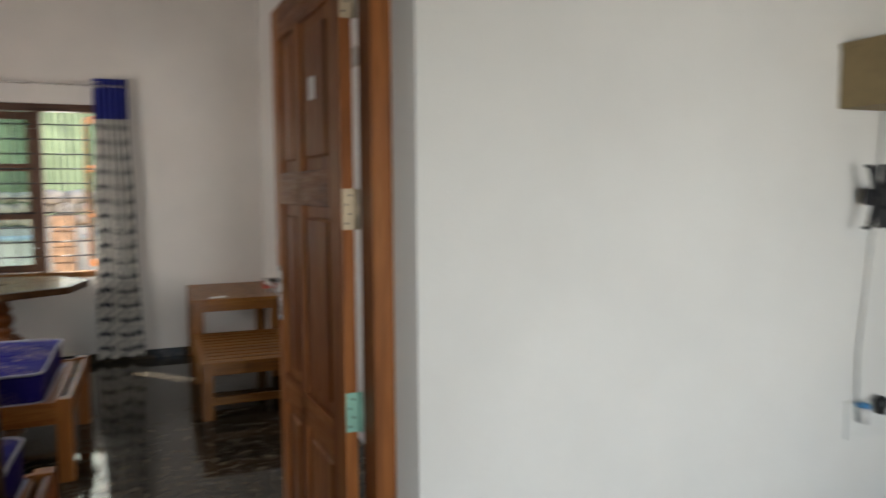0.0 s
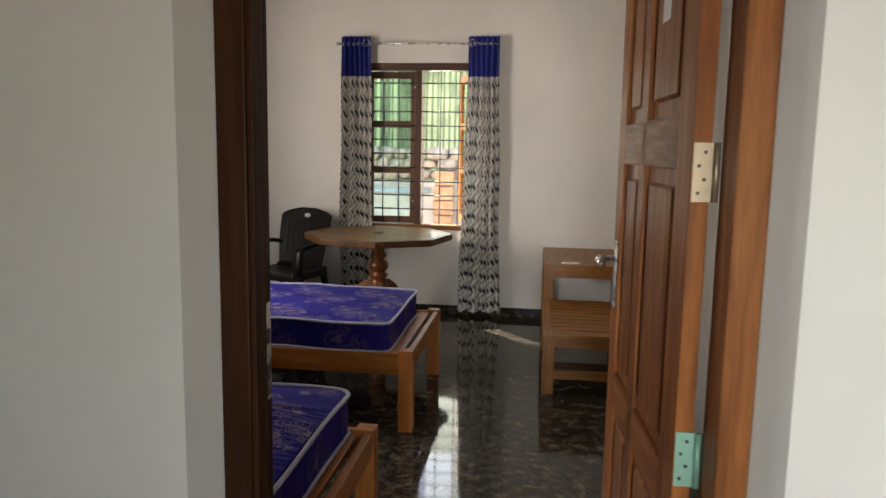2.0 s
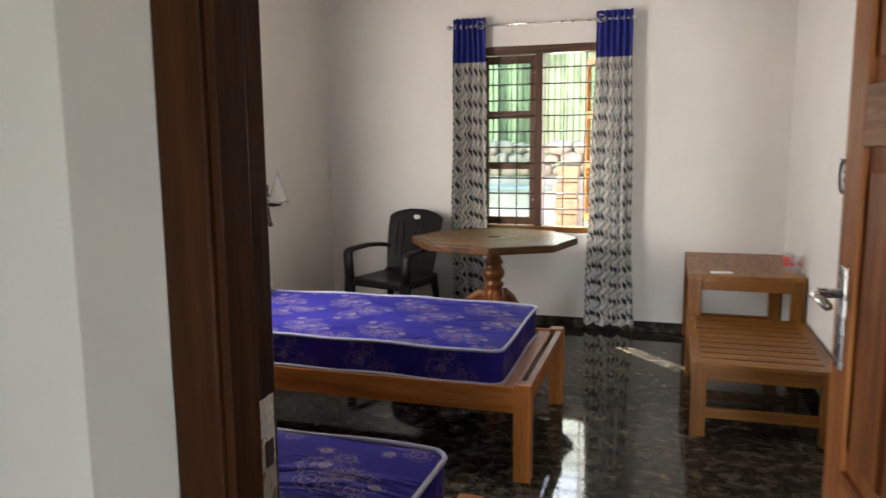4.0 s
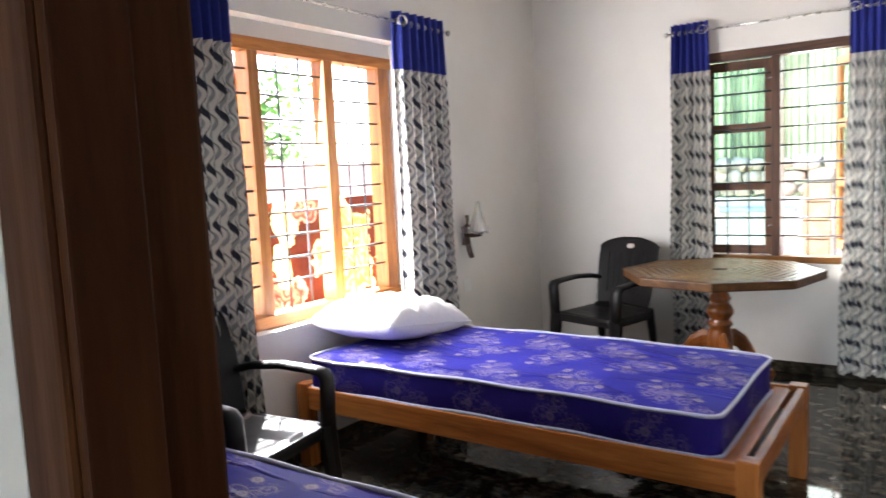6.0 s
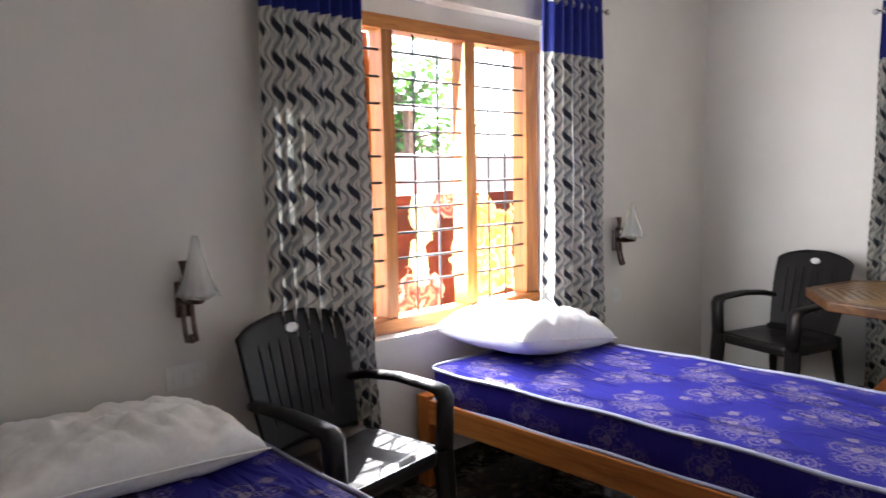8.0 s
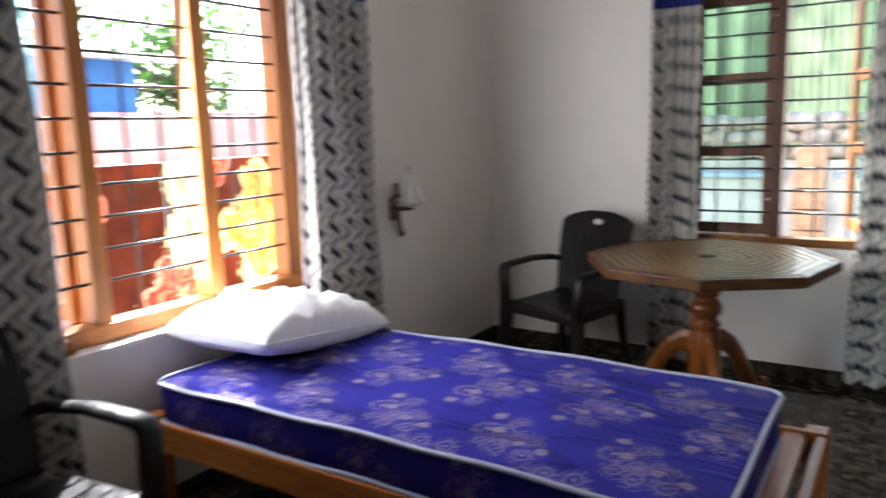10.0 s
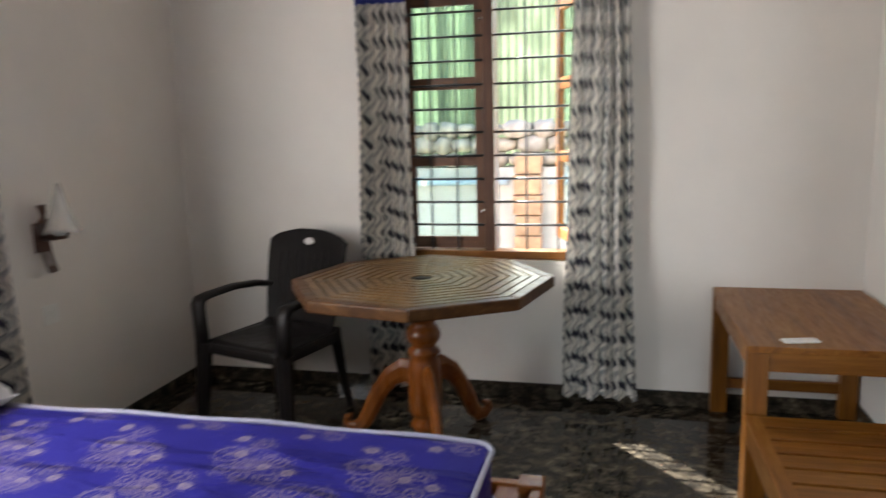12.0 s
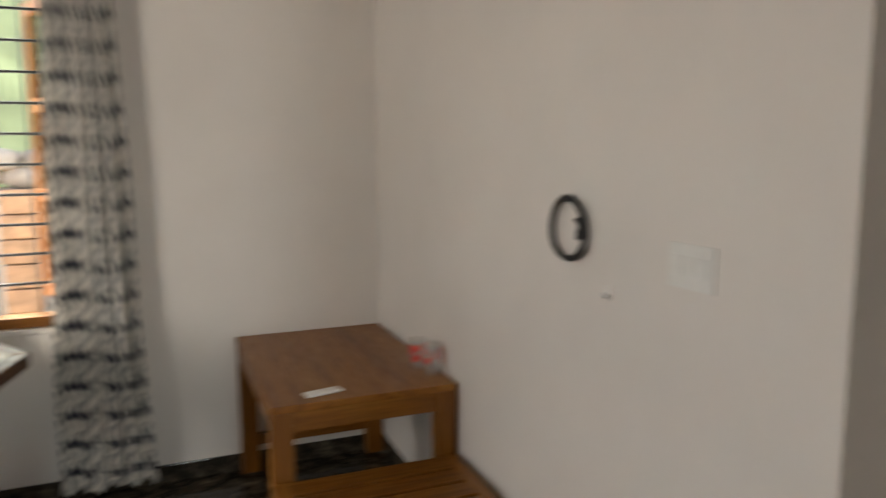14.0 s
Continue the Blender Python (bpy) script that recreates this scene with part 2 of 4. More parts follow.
WALL = paint("bedroom_wall_paint", (0.74, 0.706, 0.662))
HALL = paint("hall_wall_paint", (0.76, 0.755, 0.72))
CEIL = paint("ceiling_paint", (0.64, 0.62, 0.59))
FLOOR = granite()
DOORWOOD = wood("varnished_door_wood", (0.13, 0.040, 0.011), (0.29, 0.10, 0.025), (0.39, 0.155, 0.04), "z", 0.5, 0.05)
DOORWOOD_Y = wood("varnished_door_wood_rail", (0.13, 0.040, 0.011), (0.29, 0.10, 0.025), (0.39, 0.155, 0.04), "y", 0.5, 0.05)
# door frame wood with the left side's shade put into its colour
SHADED_FRAMEWOOD = wood("shaded_frame_wood", (0.02, 0.006, 0.002), (0.05, 0.017, 0.005), (0.085, 0.032, 0.01), "z", 0.55, 0.02)
for m, s in ((SHADED_FRAMEWOOD, 0.12), (DOORWOOD, 0.15), (DOORWOOD_Y, 0.15)):
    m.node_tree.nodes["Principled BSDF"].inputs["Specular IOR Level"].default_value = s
WINWOOD_Z = wood("window_wood_upright", (0.17, 0.052, 0.010), (0.40, 0.14, 0.024), (0.56, 0.235, 0.05), "z", 0.45, 0.15)
WINWOOD_Y = wood("window_wood_y", (0.17, 0.052, 0.010), (0.40, 0.14, 0.024), (0.56, 0.235, 0.05), "y", 0.45, 0.15)
# window wood darkened in colour for the backlit side of the north window
SHADED_CASEWOOD = wood("shaded_casement_wood", (0.04, 0.016, 0.009), (0.1, 0.042, 0.02), (0.17, 0.075, 0.035), "z", 0.4)
SHADED_CASEWOOD_X = wood("shaded_casement_wood_rail", (0.04, 0.016, 0.009), (0.1, 0.042, 0.02), (0.17, 0.075, 0.035), "x", 0.4)
BEDWOOD_X = wood("orange_bed_wood_x", (0.18, 0.052, 0.011), (0.34, 0.112, 0.022), (0.46, 0.18, 0.042), "x", 0.4, 0.15)
BEDWOOD_Y = wood("orange_bed_wood_y", (0.18, 0.052, 0.011), (0.34, 0.112, 0.022), (0.46, 0.18, 0.042), "y", 0.4, 0.15)
BEDWOOD_Z = wood("orange_bed_wood_z", (0.18, 0.052, 0.011), (0.34, 0.112, 0.022), (0.46, 0.18, 0.042), "z", 0.4, 0.15)
for m in (BEDWOOD_X, BEDWOOD_Y, BEDWOOD_Z):
    m.node_tree.nodes["Principled BSDF"].inputs["Specular IOR Level"].default_value = 0.15
    m.node_tree.nodes["Principled BSDF"].inputs["Coat Weight"].default_value = 0.04
TEAK_X = wood("brown_table_wood_x", (0.105, 0.035, 0.004), (0.215, 0.08, 0.009), (0.29, 0.126, 0.018), "x", 0.42, 0.1)
TEAK_Y = wood("brown_table_wood_y", (0.105, 0.035, 0.004), (0.215, 0.08, 0.009), (0.29, 0.126, 0.018), "y", 0.42, 0.1)
TEAK_Z = wood("brown_table_wood_z", (0.105, 0.035, 0.004), (0.215, 0.08, 0.009), (0.29, 0.126, 0.018), "z", 0.42, 0.1)
VARNISH = wood("glossy_red_varnished_wood", (0.09, 0.023, 0.004), (0.19, 0.056, 0.008), (0.28, 0.10, 0.017), "z", 0.3, 0.3)
STRIPLIGHT = wood("pale_inlay_wood", (0.085, 0.04, 0.010), (0.155, 0.08, 0.022), (0.24, 0.132, 0.038), "x", 0.34, 0.12)
STRIPLIGHT.node_tree.nodes["Principled BSDF"].inputs["Specular IOR Level"].default_value = 0.25
INLAYDARK = plain("dark_inlay_wood", (0.014, 0.006, 0.004), 0.6)
INLAYDARK.node_tree.nodes["Principled BSDF"].inputs["Specular IOR Level"].default_value = 0.12
RIMDARK = wood("brown_table_edge_wood", (0.035, 0.014, 0.006), (0.08, 0.034, 0.011), (0.14, 0.066, 0.021), "x", 0.4, 0.05)
RIMDARK.node_tree.nodes["Principled BSDF"].inputs["Specular IOR Level"].default_value = 0.15
PLASTIC = plain("black_moulded_plastic", (0.009, 0.0075, 0.0075), 0.4, 0, 0.2)
PLASTIC.node_tree.nodes["Principled BSDF"].inputs["Specular IOR Level"].default_value = 0.22
BADGE = plain("silver_badge", (0.7, 0.7, 0.7), 0.3, 0.2)
STEEL = plain("brushed_steel", (0.62, 0.6, 0.57), 0.28, 1.0)
IRON = plain("black_painted_iron", (0.02, 0.02, 0.022), 0.45)
BRASS = plain("dull_brass", (0.36, 0.29, 0.2), 0.45, 0.7)
PATINA = plain("green_grey_painted_hinge", (0.22, 0.42, 0.33), 0.5, 0.3)
BLUE = plain("royal_blue_cloth", (0.022, 0.032, 0.24), 0.85, 0, 0.2, 40)
CURTAIN = curtain_cloth()
MATTRESS = mattress_cloth("violet_blue_quilt_cloth", (0.036, 0.032, 0.24), (0.025, 0.021, 0.175), (0.43, 0.34, 0.30), 0.85)
# side copy of the quilt cloth: shade dims both its base and its print
MATTRESS_SHADED_SIDE = mattress_cloth("violet_blue_quilt_border_shaded", (0.026, 0.018, 0.165), (0.016, 0.011, 0.10), (0.26, 0.2, 0.2), 0.55, True)
PIPING = plain("grey_lilac_piping", (0.33, 0.33, 0.43), 0.6)
LINEN = plain("white_pillow_cotton", (0.85, 0.83, 0.81), 0.8, 0, 0.05, 60)
GLASS = glass("window_glass", (0.60, 0.75, 0.70))
CLEAR = thin_glass("clear_tumbler_glass", (0.75, 0.76, 0.76), 0.1)
FROST = thin_glass("frosted_shade_glass", (0.8, 0.8, 0.77), 0.36)
SWITCH = plain("white_switch_plastic", (0.72, 0.72, 0.69), 0.35, 0, 0.04)
PAPER = plain("white_paper", (0.75, 0.74, 0.71), 0.7, 0, 0.05)
REDPRINT = plain("red_glass_print", (0.6, 0.05, 0.03), 0.4)
SCONCEWOOD = wood("dark_sconce_wood", (0.03, 0.012, 0.008), (0.07, 0.026, 0.014), (0.13, 0.05, 0.026), "z", 0.3, 0.5)
CARTON = plain("brown_carton_board", (0.3, 0.22, 0.11), 0.8)
CABLE = plain("black_cable_rubber", (0.012, 0.012, 0.013), 0.5)
CABLEWHITE = plain("white_cable", (0.6, 0.6, 0.58), 0.5)

# ---- mesh helpers ----


def box(bm, x0, x1, y0, y1, z0, z1):
    vs = [bm.verts.new(p) for p in ((x0, y0, z0), (x1, y0, z0), (x1, y1, z0), (x0, y1, z0), (x0, y0, z1), (x1, y0, z1), (x1, y1, z1), (x0, y1, z1))]
    for f in ((3, 2, 1, 0), (4, 5, 6, 7), (0, 1, 5, 4), (1, 2, 6, 5), (2, 3, 7, 6), (3, 0, 4, 7)):
        bm.faces.new([vs[i] for i in f])
    return bm


def cuboid(*a):
    return box(bmesh.new(), *a)


def prism(bm, poly, z0, z1):
    lo, hi = [bm.verts.new((x, y, z0)) for x, y in poly], [bm.verts.new((x, y, z1)) for x, y in poly]
    bm.faces.new(lo[::-1]), bm.faces.new(hi)
    for i in range(len(poly)):
        j = (i + 1) % len(poly)
        bm.faces.new((lo[i], lo[j], hi[j], hi[i]))
    return bm


def lathe(bm, profile, n=20, centre=(0, 0)):
    rings = []
    for r, z in profile:
        rings.append([bm.verts.new((centre[0] + r * math.cos(2 * math.pi * k / n), centre[1] + r * math.sin(2 * math.pi * k / n), z)) for k in range(n)])
    for a, b in zip(rings, rings[1:]):
        for k in range(n):
            bm.faces.new((a[k], a[(k + 1) % n], b[(k + 1) % n], b[k]))
    bm.faces.new(rings[0][::-1]), bm.faces.new(rings[-1])
    return bm


def sweep(bm, path, sizes, side=None, n=8, square=False):
    """A tube along path; sizes: (half width, half height) for each point or one for all."""
    path = [Vector(p) for p in path]
    if not isinstance(sizes, list):
        sizes = [sizes] * len(path)
    rings = []
    for i, p in enumerate(path):
        t = (path[min(i + 1, len(path) - 1)] - path[max(i - 1, 0)]).normalized()
        s = Vector(side) if side else t.cross(Vector((0, 0, 1)) if abs(t.z) < 0.95 else Vector((1, 0, 0)))
        s = (s - t * s.dot(t)).normalized()
        u = s.cross(t)
        w, h = sizes[i]
        ring = []
        for k in range(n):
            a = 2 * math.pi * (k + 0.5) / n
            c, d = math.cos(a), math.sin(a)
            if square:
                q = max(abs(c), abs(d))
                c, d = c / q * (0.93 if abs(abs(c) - abs(d)) < 0.2 else 1), d / q * (0.93 if abs(abs(c) - abs(d)) < 0.2 else 1)
            ring.append(bm.verts.new(p + s * (w * c) + u * (h * d)))
        rings.append(ring)
    for a, b in zip(rings, rings[1:]):
        for k in range(n):
            bm.faces.new((a[k], a[(k + 1) % n], b[(k + 1) % n], b[k]))
    bm.faces.new(rings[0][::-1]), bm.faces.new(rings[-1])
    return bm


def rod(p, q, r, n=8):
    return sweep(bmesh.new(), [p, q], (r, r), n=n)


def sheet(f, nu, nv, thick=0.0, skip=None, uv=None):
    """A grid surface f(u, v), u and v from 0 to 1, with a thickness."""
    bm = bmesh.new()
    g = [[bm.verts.new(f(i / nu, j / nv)) for j in range(nv + 1)] for i in range(nu + 1)]
    lay = bm.loops.layers.uv.new("cloth") if uv else None
    for i in range(nu):
        for j in range(nv):
            if skip and skip((i + 0.5) / nu, (j + 0.5) / nv):
                continue
            fc = bm.faces.new((g[i][j], g[i + 1][j], g[i + 1][j + 1], g[i][j + 1]))
            if uv:
                for lp, (a, b) in zip(fc.loops, ((i, j), (i + 1, j), (i + 1, j + 1), (i, j + 1))):
                    lp[lay].uv = uv(a / nu, b / nv)
    if thick:
        bmesh.ops.recalc_face_normals(bm, faces=bm.faces[:])
        bmesh.ops.solidify(bm, geom=bm.faces[:], thickness=thick)
    return bm


def part(name, bm, material, parent=None, label="", bev=0.0, smooth=False, seg=2):
    if bev:
        bmesh.ops.bevel(bm, geom=bm.edges[:], offset=bev, segments=seg, affect="EDGES", profile=0.6)
    bmesh.ops.recalc_face_normals(bm, faces=bm.faces[:])
    me = bpy.data.meshes.new(name)
    bm.to_mesh(me)
    bm.free()
    me.materials.append(material)
    if smooth:
        for p in me.polygons:
            p.use_smooth = True
    ob = new(name, me)
    ob.parent = parent
    return tagged(ob, label)


def shared(name, me, m, parent):
    """One more piece on the same mesh."""
    ob = new(name, me)
    ob.parent, ob.matrix_local = parent, m
    return ob


def thing(name, m, label, category, group="", kind=""):
    ob = new(name)
    ob.empty_display_size = 0.1
    ob.matrix_world = m
    return tagged(ob, label, category, group, kind)


def structure(name, bm, material, label, category, bev=0.0):
    return tagged(part(name, bm, material, None, label, bev), label, category, "", "structure")

# ---- structure ----
NORTH, WEST, EAST, TOP = 7.32, -1.62, 1.87, 3.2
structure("floor", cuboid(-1.82, 4.1, -2.6, 7.52, -0.12, 0.0), FLOOR, "polished dark brown granite floor with pale flecks", "floor")
structure("ceiling", cuboid(-1.82, 4.1, -2.6, 7.52, TOP, TOP + 0.12), CEIL, "plain white painted ceiling", "ceiling")

NX0, NX1, NZ0, NZ1 = -0.40, 0.63, 0.727, 2.14
bm = bmesh.new()
box(bm, -1.82, NX0, NORTH, 7.52, 0, TOP), box(bm, NX1, 2.07, NORTH, 7.52, 0, TOP)
box(bm, NX0, NX1, NORTH, 7.52, 0, NZ0 - 0.024), box(bm, NX0, NX1, NORTH, 7.52, NZ1, TOP)
structure("wall_north", bm, WALL, "off-white painted bedroom wall around a window", "wall")
WY0, WY1, WZ0, WZ1 = 3.98, 5.63, 0.67, 2.19
bm = bmesh.new()
box(bm, -1.82, WEST, 2.5, WY0, 0, TOP), box(bm, -1.82, WEST, WY1, NORTH, 0, TOP)
box(bm, -1.82, WEST, WY0, WY1, 0, WZ0), box(bm, -1.82, WEST, WY0, WY1, WZ1, TOP)
structure("wall_west", bm, WALL, "off-white painted bedroom wall with a wide window", "wall")
bm = bmesh.new()
box(bm, EAST, 2.07, 4.85, NORTH, 0, TOP), box(bm, EAST, 2.07, 2.5, 3.95, 0, TOP), box(bm, EAST, 2.07, 3.95, 4.85, 2.1, TOP)
box(bm, 2.02, 2.07, 3.95, 4.85, 0, 2.1)
structure("wall_east", bm, WALL, "off-white painted bedroom wall with a shallow recess", "wall")
DX0, DX1 = 0.582, 1.511
bm = bmesh.new()
prism(bm, [(-1.82, 2.30), (0.55, 2.30), (DX0, 2.38), (DX0, 2.5), (-1.82, 2.5)], 0, TOP)
prism(bm, [(4.1, 2.30), (4.1, 2.5), (DX1, 2.5), (DX1, 2.38), (1.543, 2.30)], 0, TOP)
box(bm, DX0, DX1, 2.30, 2.5, 2.13, TOP)
structure("wall_south", bm, HALL, "white painted wall around the bedroom doorway", "wall")
bm = bmesh.new()
box(bm, -1.82, -1.62, -2.6, 2.3, 0, TOP), box(bm, 3.9, 4.1, -2.6, 2.3, 0, TOP)
structure("wall_hall_side", bm, HALL, "plain white painted hall wall at the side", "wall")
# unseen back wall; its opening is added to hold the hall light
bm = bmesh.new()
box(bm, -1.62, 0.9, -2.6, -2.4, 0, TOP), box(bm, 3.1, 3.9, -2.6, -2.4, 0, TOP), box(bm, 0.9, 3.1, -2.6, -2.4, 2.2, TOP)
structure("wall_hall_back", bm, HALL, "plain white unseen hall wall with an added light opening", "wall")

SKIRT = 0.075
bm = bmesh.new()
box(bm, WEST, EAST, NORTH - 0.012, NORTH, 0, SKIRT), box(bm, WEST, WEST + 0.012, 2.5, NORTH - 0.012, 0, SKIRT)
box(bm, EAST - 0.012, EAST, 4.85, NORTH - 0.012, 0, SKIRT)
box(bm, WEST + 0.012, DX0, 2.5, 2.512, 0, SKIRT)
structure("baseboard", bm, FLOOR, "dark polished granite skirting", "baseboard", 0.002)

# ---- door frame and door ----
frame1 = thing("door_frame", pose(0, 0, 0), "reddish-brown wooden door frame, left jamb and head coloured as shaded", "door frame", "", "structure")
# left jamb, head and stop carry painted shade; right jamb keeps the door's wood
part("jamb", cuboid(DX0, 0.637, 2.38, 2.487, 0.0, 2.06), SHADED_FRAMEWOOD, frame1, "", 0.004)
part("jamb", cuboid(1.457, DX1, 2.38, 2.487, 0.0, 2.06), DOORWOOD, frame1, "", 0.004)
part("head", cuboid(DX0, DX1, 2.38, 2.487, 2.06, 2.13), SHADED_FRAMEWOOD, frame1, "", 0.004)
part("door_stop", cuboid(0.637, 0.648, 2.385, 2.435, 0.0, 2.06), SHADED_FRAMEWOOD, frame1, "", 0.002)
sp = cuboid(0.637, 0.640, 2.446, 2.476, 0.93, 1.12)
part("strike_plate", sp, STEEL, frame1, "worn steel strike plate", 0.001)
part("latch_hole", cuboid(0.6395, 0.641, 2.454, 2.47, 1.04, 1.07), IRON, frame1, "dark latch slot")
part("latch_hole", cuboid(0.6395, 0.641, 2.454, 2.47, 0.97, 1.0), IRON, frame1, "dark latch slot")


def door_leaf():
    d = thing("door_1", pose(1.443, 2.494, 0, 0, 0, 3.0), "reddish-brown panelled wooden door standing open", "door", "", "structure")
    w, t = 0.80, 0.034
    a0, a1 = -t, 0.0

    def piece(name, y0, y1, z0, z1, m=DOORWOOD, b=0.003):
        return part(name, cuboid(a0, a1, y0, y1, z0, z1), m, d, "", b)
    piece("stile", 0.0, 0.115, 0.012, 2.045), piece("stile", w - 0.1, w, 0.012, 2.045), piece("mullion", 0.415, 0.49, 0.1, 1.94)
    for z0, z1 in ((0.012, 0.2), (0.70, 0.80), (1.385, 1.49), (1.93, 2.045)):
        piece("rail", 0.115, w - 0.1, z0, z1, DOORWOOD_Y)
    for z0, z1 in ((0.2, 0.70), (0.80, 1.385), (1.49, 1.93)):
        for y0, y1 in ((0.115, 0.415), (0.49, w - 0.1)):
            part("panel", cuboid(a0 + 0.012, a1 - 0.012, y0, y1, z0, z1), DOORWOOD, d)
            bm = bmesh.new()
            box(bm, a0 + 0.004, a1 - 0.004, y0 + 0.035, y1 - 0.035, z0 + 0.035, z1 - 0.035)
            part("raised_field", bm, DOORWOOD, d, "", 0.0075, seg=1)
    for z, m in ((1.33, BRASS), (0.80, PATINA), (1.86, BRASS)):
        h = part("hinge", cuboid(-t + 0.002, 0.011, -0.003, 0.0, z, z + 0.105), m, d, "worn metal butt hinge", 0.001)
        part("knuckle", lathe(bmesh.new(), [(0.006, z), (0.006, z + 0.105)], 10, (0.007, -0.006)), m, h, "", 0, True)
        for k in range(4):
            part("screw", rod((-t / 2 + (0.005 if k % 2 else -0.005), -0.0045, z + 0.016 + k * 0.024), (-t / 2 + (0.005 if k % 2 else -0.005), -0.003, z + 0.016 + k * 0.024), 0.0035), IRON, h)
    hd = part("handle_plate", cuboid(a0 - 0.006, a0, w - 0.075, w - 0.035, 0.98, 1.17), STEEL, d, "steel handle plate", 0.003)
    part("lever", sweep(bmesh.new(), [(a0, w - 0.055, 1.12), (a0 - 0.045, w - 0.055, 1.12), (a0 - 0.055, w - 0.075, 1.12), (a0 - 0.055, w - 0.165, 1.118)], (0.009, 0.009)), STEEL, hd, "", 0, True)
    part("keyhole", cuboid(a0 - 0.0075, a0 - 0.006, w - 0.058, w - 0.052, 1.02, 1.045), IRON, hd)
    part("paper_note", cuboid(a0 + 0.0025, a0 + 0.004, 0.255, 0.315, 1.69, 1.755), PAPER, d, "small white paper sticker")
    return d


door_leaf()

# ---- windows ----


def bar(p, q, parent, r=0.006):
    part("bar", rod(p, q, r, 6), IRON, parent, "", 0, True)


def casement(name, parent, m, w, z0, z1, splits, up, across, stile=0.055):
    """A glazed leaf, hinged at its local origin, running along local x."""
    c = new(name)
    c.parent, c.matrix_local = parent, m
    part_list = [("stile", (0, stile, z0, z1), up), ("stile", (w - stile, w, z0, z1), up), ("rail", (stile, w - stile, z0, z0 + 0.06), across), ("rail", (stile, w - stile, z1 - 0.06, z1), across)]
    for a, b in splits:
        part_list.append(("rail", (stile, w - stile, a, b), across))
    for n, (a, b, e, f), mm in part_list:
        part(n, cuboid(a, b, -0.018, 0.018, e, f), mm, c, "", 0.003)
    cuts = [z0 + 0.06] + [v for s in splits for v in s] + [z1 - 0.06]
    for e, f in zip(cuts[::2], cuts[1::2]):
        g = part("pane", cuboid(stile - 0.003, w - stile + 0.003, -0.002, 0.002, e - 0.003, f + 0.003), GLASS, c, "greenish clear glass")
        g.visible_shadow = False
    return c


def window_north():
    w = thing("window_1", pose(0, 0, 0), "brown wooden barred window with one casement open", "window", "", "structure")
    y0, y1 = NORTH + 0.02, NORTH + 0.115
    # backlit members take the darkened wood, the sunlit right side the orange one
    part("window_frame", cuboid(NX0, NX0 + 0.06, y0, y1, NZ0 + 0.045, NZ1 - 0.06), SHADED_CASEWOOD, w, "", 0.003)
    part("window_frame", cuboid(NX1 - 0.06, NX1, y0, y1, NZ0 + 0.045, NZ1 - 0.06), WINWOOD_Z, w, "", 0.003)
    part("window_head", cuboid(NX0, NX1, y0, y1, NZ1 - 0.06, NZ1), SHADED_CASEWOOD_X, w, "", 0.003)
    part("window_sill", cuboid(NX0, NX1, NORTH + 0.016, y1, NZ0 + 0.002, NZ0 + 0.045), TEAK_X, w, "", 0.004)
    part("plaster_sill", cuboid(NX0, NX1, NORTH - 0.006, NORTH + 0.19, NZ0 - 0.022, NZ0), WALL, w, "white plaster sill")
    part("mullion", cuboid(0.085, 0.142, y0, y1 + 0.055, NZ0 + 0.045, NZ1 - 0.06), SHADED_CASEWOOD, w, "", 0.003)
    for k in range(10):
        z = 0.905 + k * 0.119
        bar((NX0 + 0.05, NORTH + 0.045, z), (0.09, NORTH + 0.045, z), w), bar((0.137, NORTH + 0.045, z), (NX1 - 0.05, NORTH + 0.045, z), w)
    for x in (-0.2, -0.06, 0.30, 0.46):
        bar((x, NORTH + 0.055, NZ0 + 0.04), (x, NORTH + 0.055, NZ1 - 0.05), w, 0.005)
    c = casement("casement", w, pose(NX0 + 0.055, y1 - 0.018, 0), 0.435, NZ0 + 0.05, NZ1 - 0.065, [(1.21, 1.265), (1.60, 1.66)], SHADED_CASEWOOD, SHADED_CASEWOOD_X)
    for g in c.children:
        g.visible_shadow = True
    for z in (0.967, 1.93):
        part("catch", sweep(bmesh.new(), [(0.405, -0.02, z), (0.41, -0.035, z + 0.005), (0.43, -0.045, z + 0.02)], (0.005, 0.004)), STEEL, c, "small steel window catch", 0, True)
    casement("open_casement", w, pose(NX1 - 0.065, y1 + 0.02, 0, 0, 0, 109), 0.42, NZ0 + 0.05, NZ1 - 0.065, [(1.21, 1.265), (1.60, 1.66)], WINWOOD_Z, WINWOOD_Y)


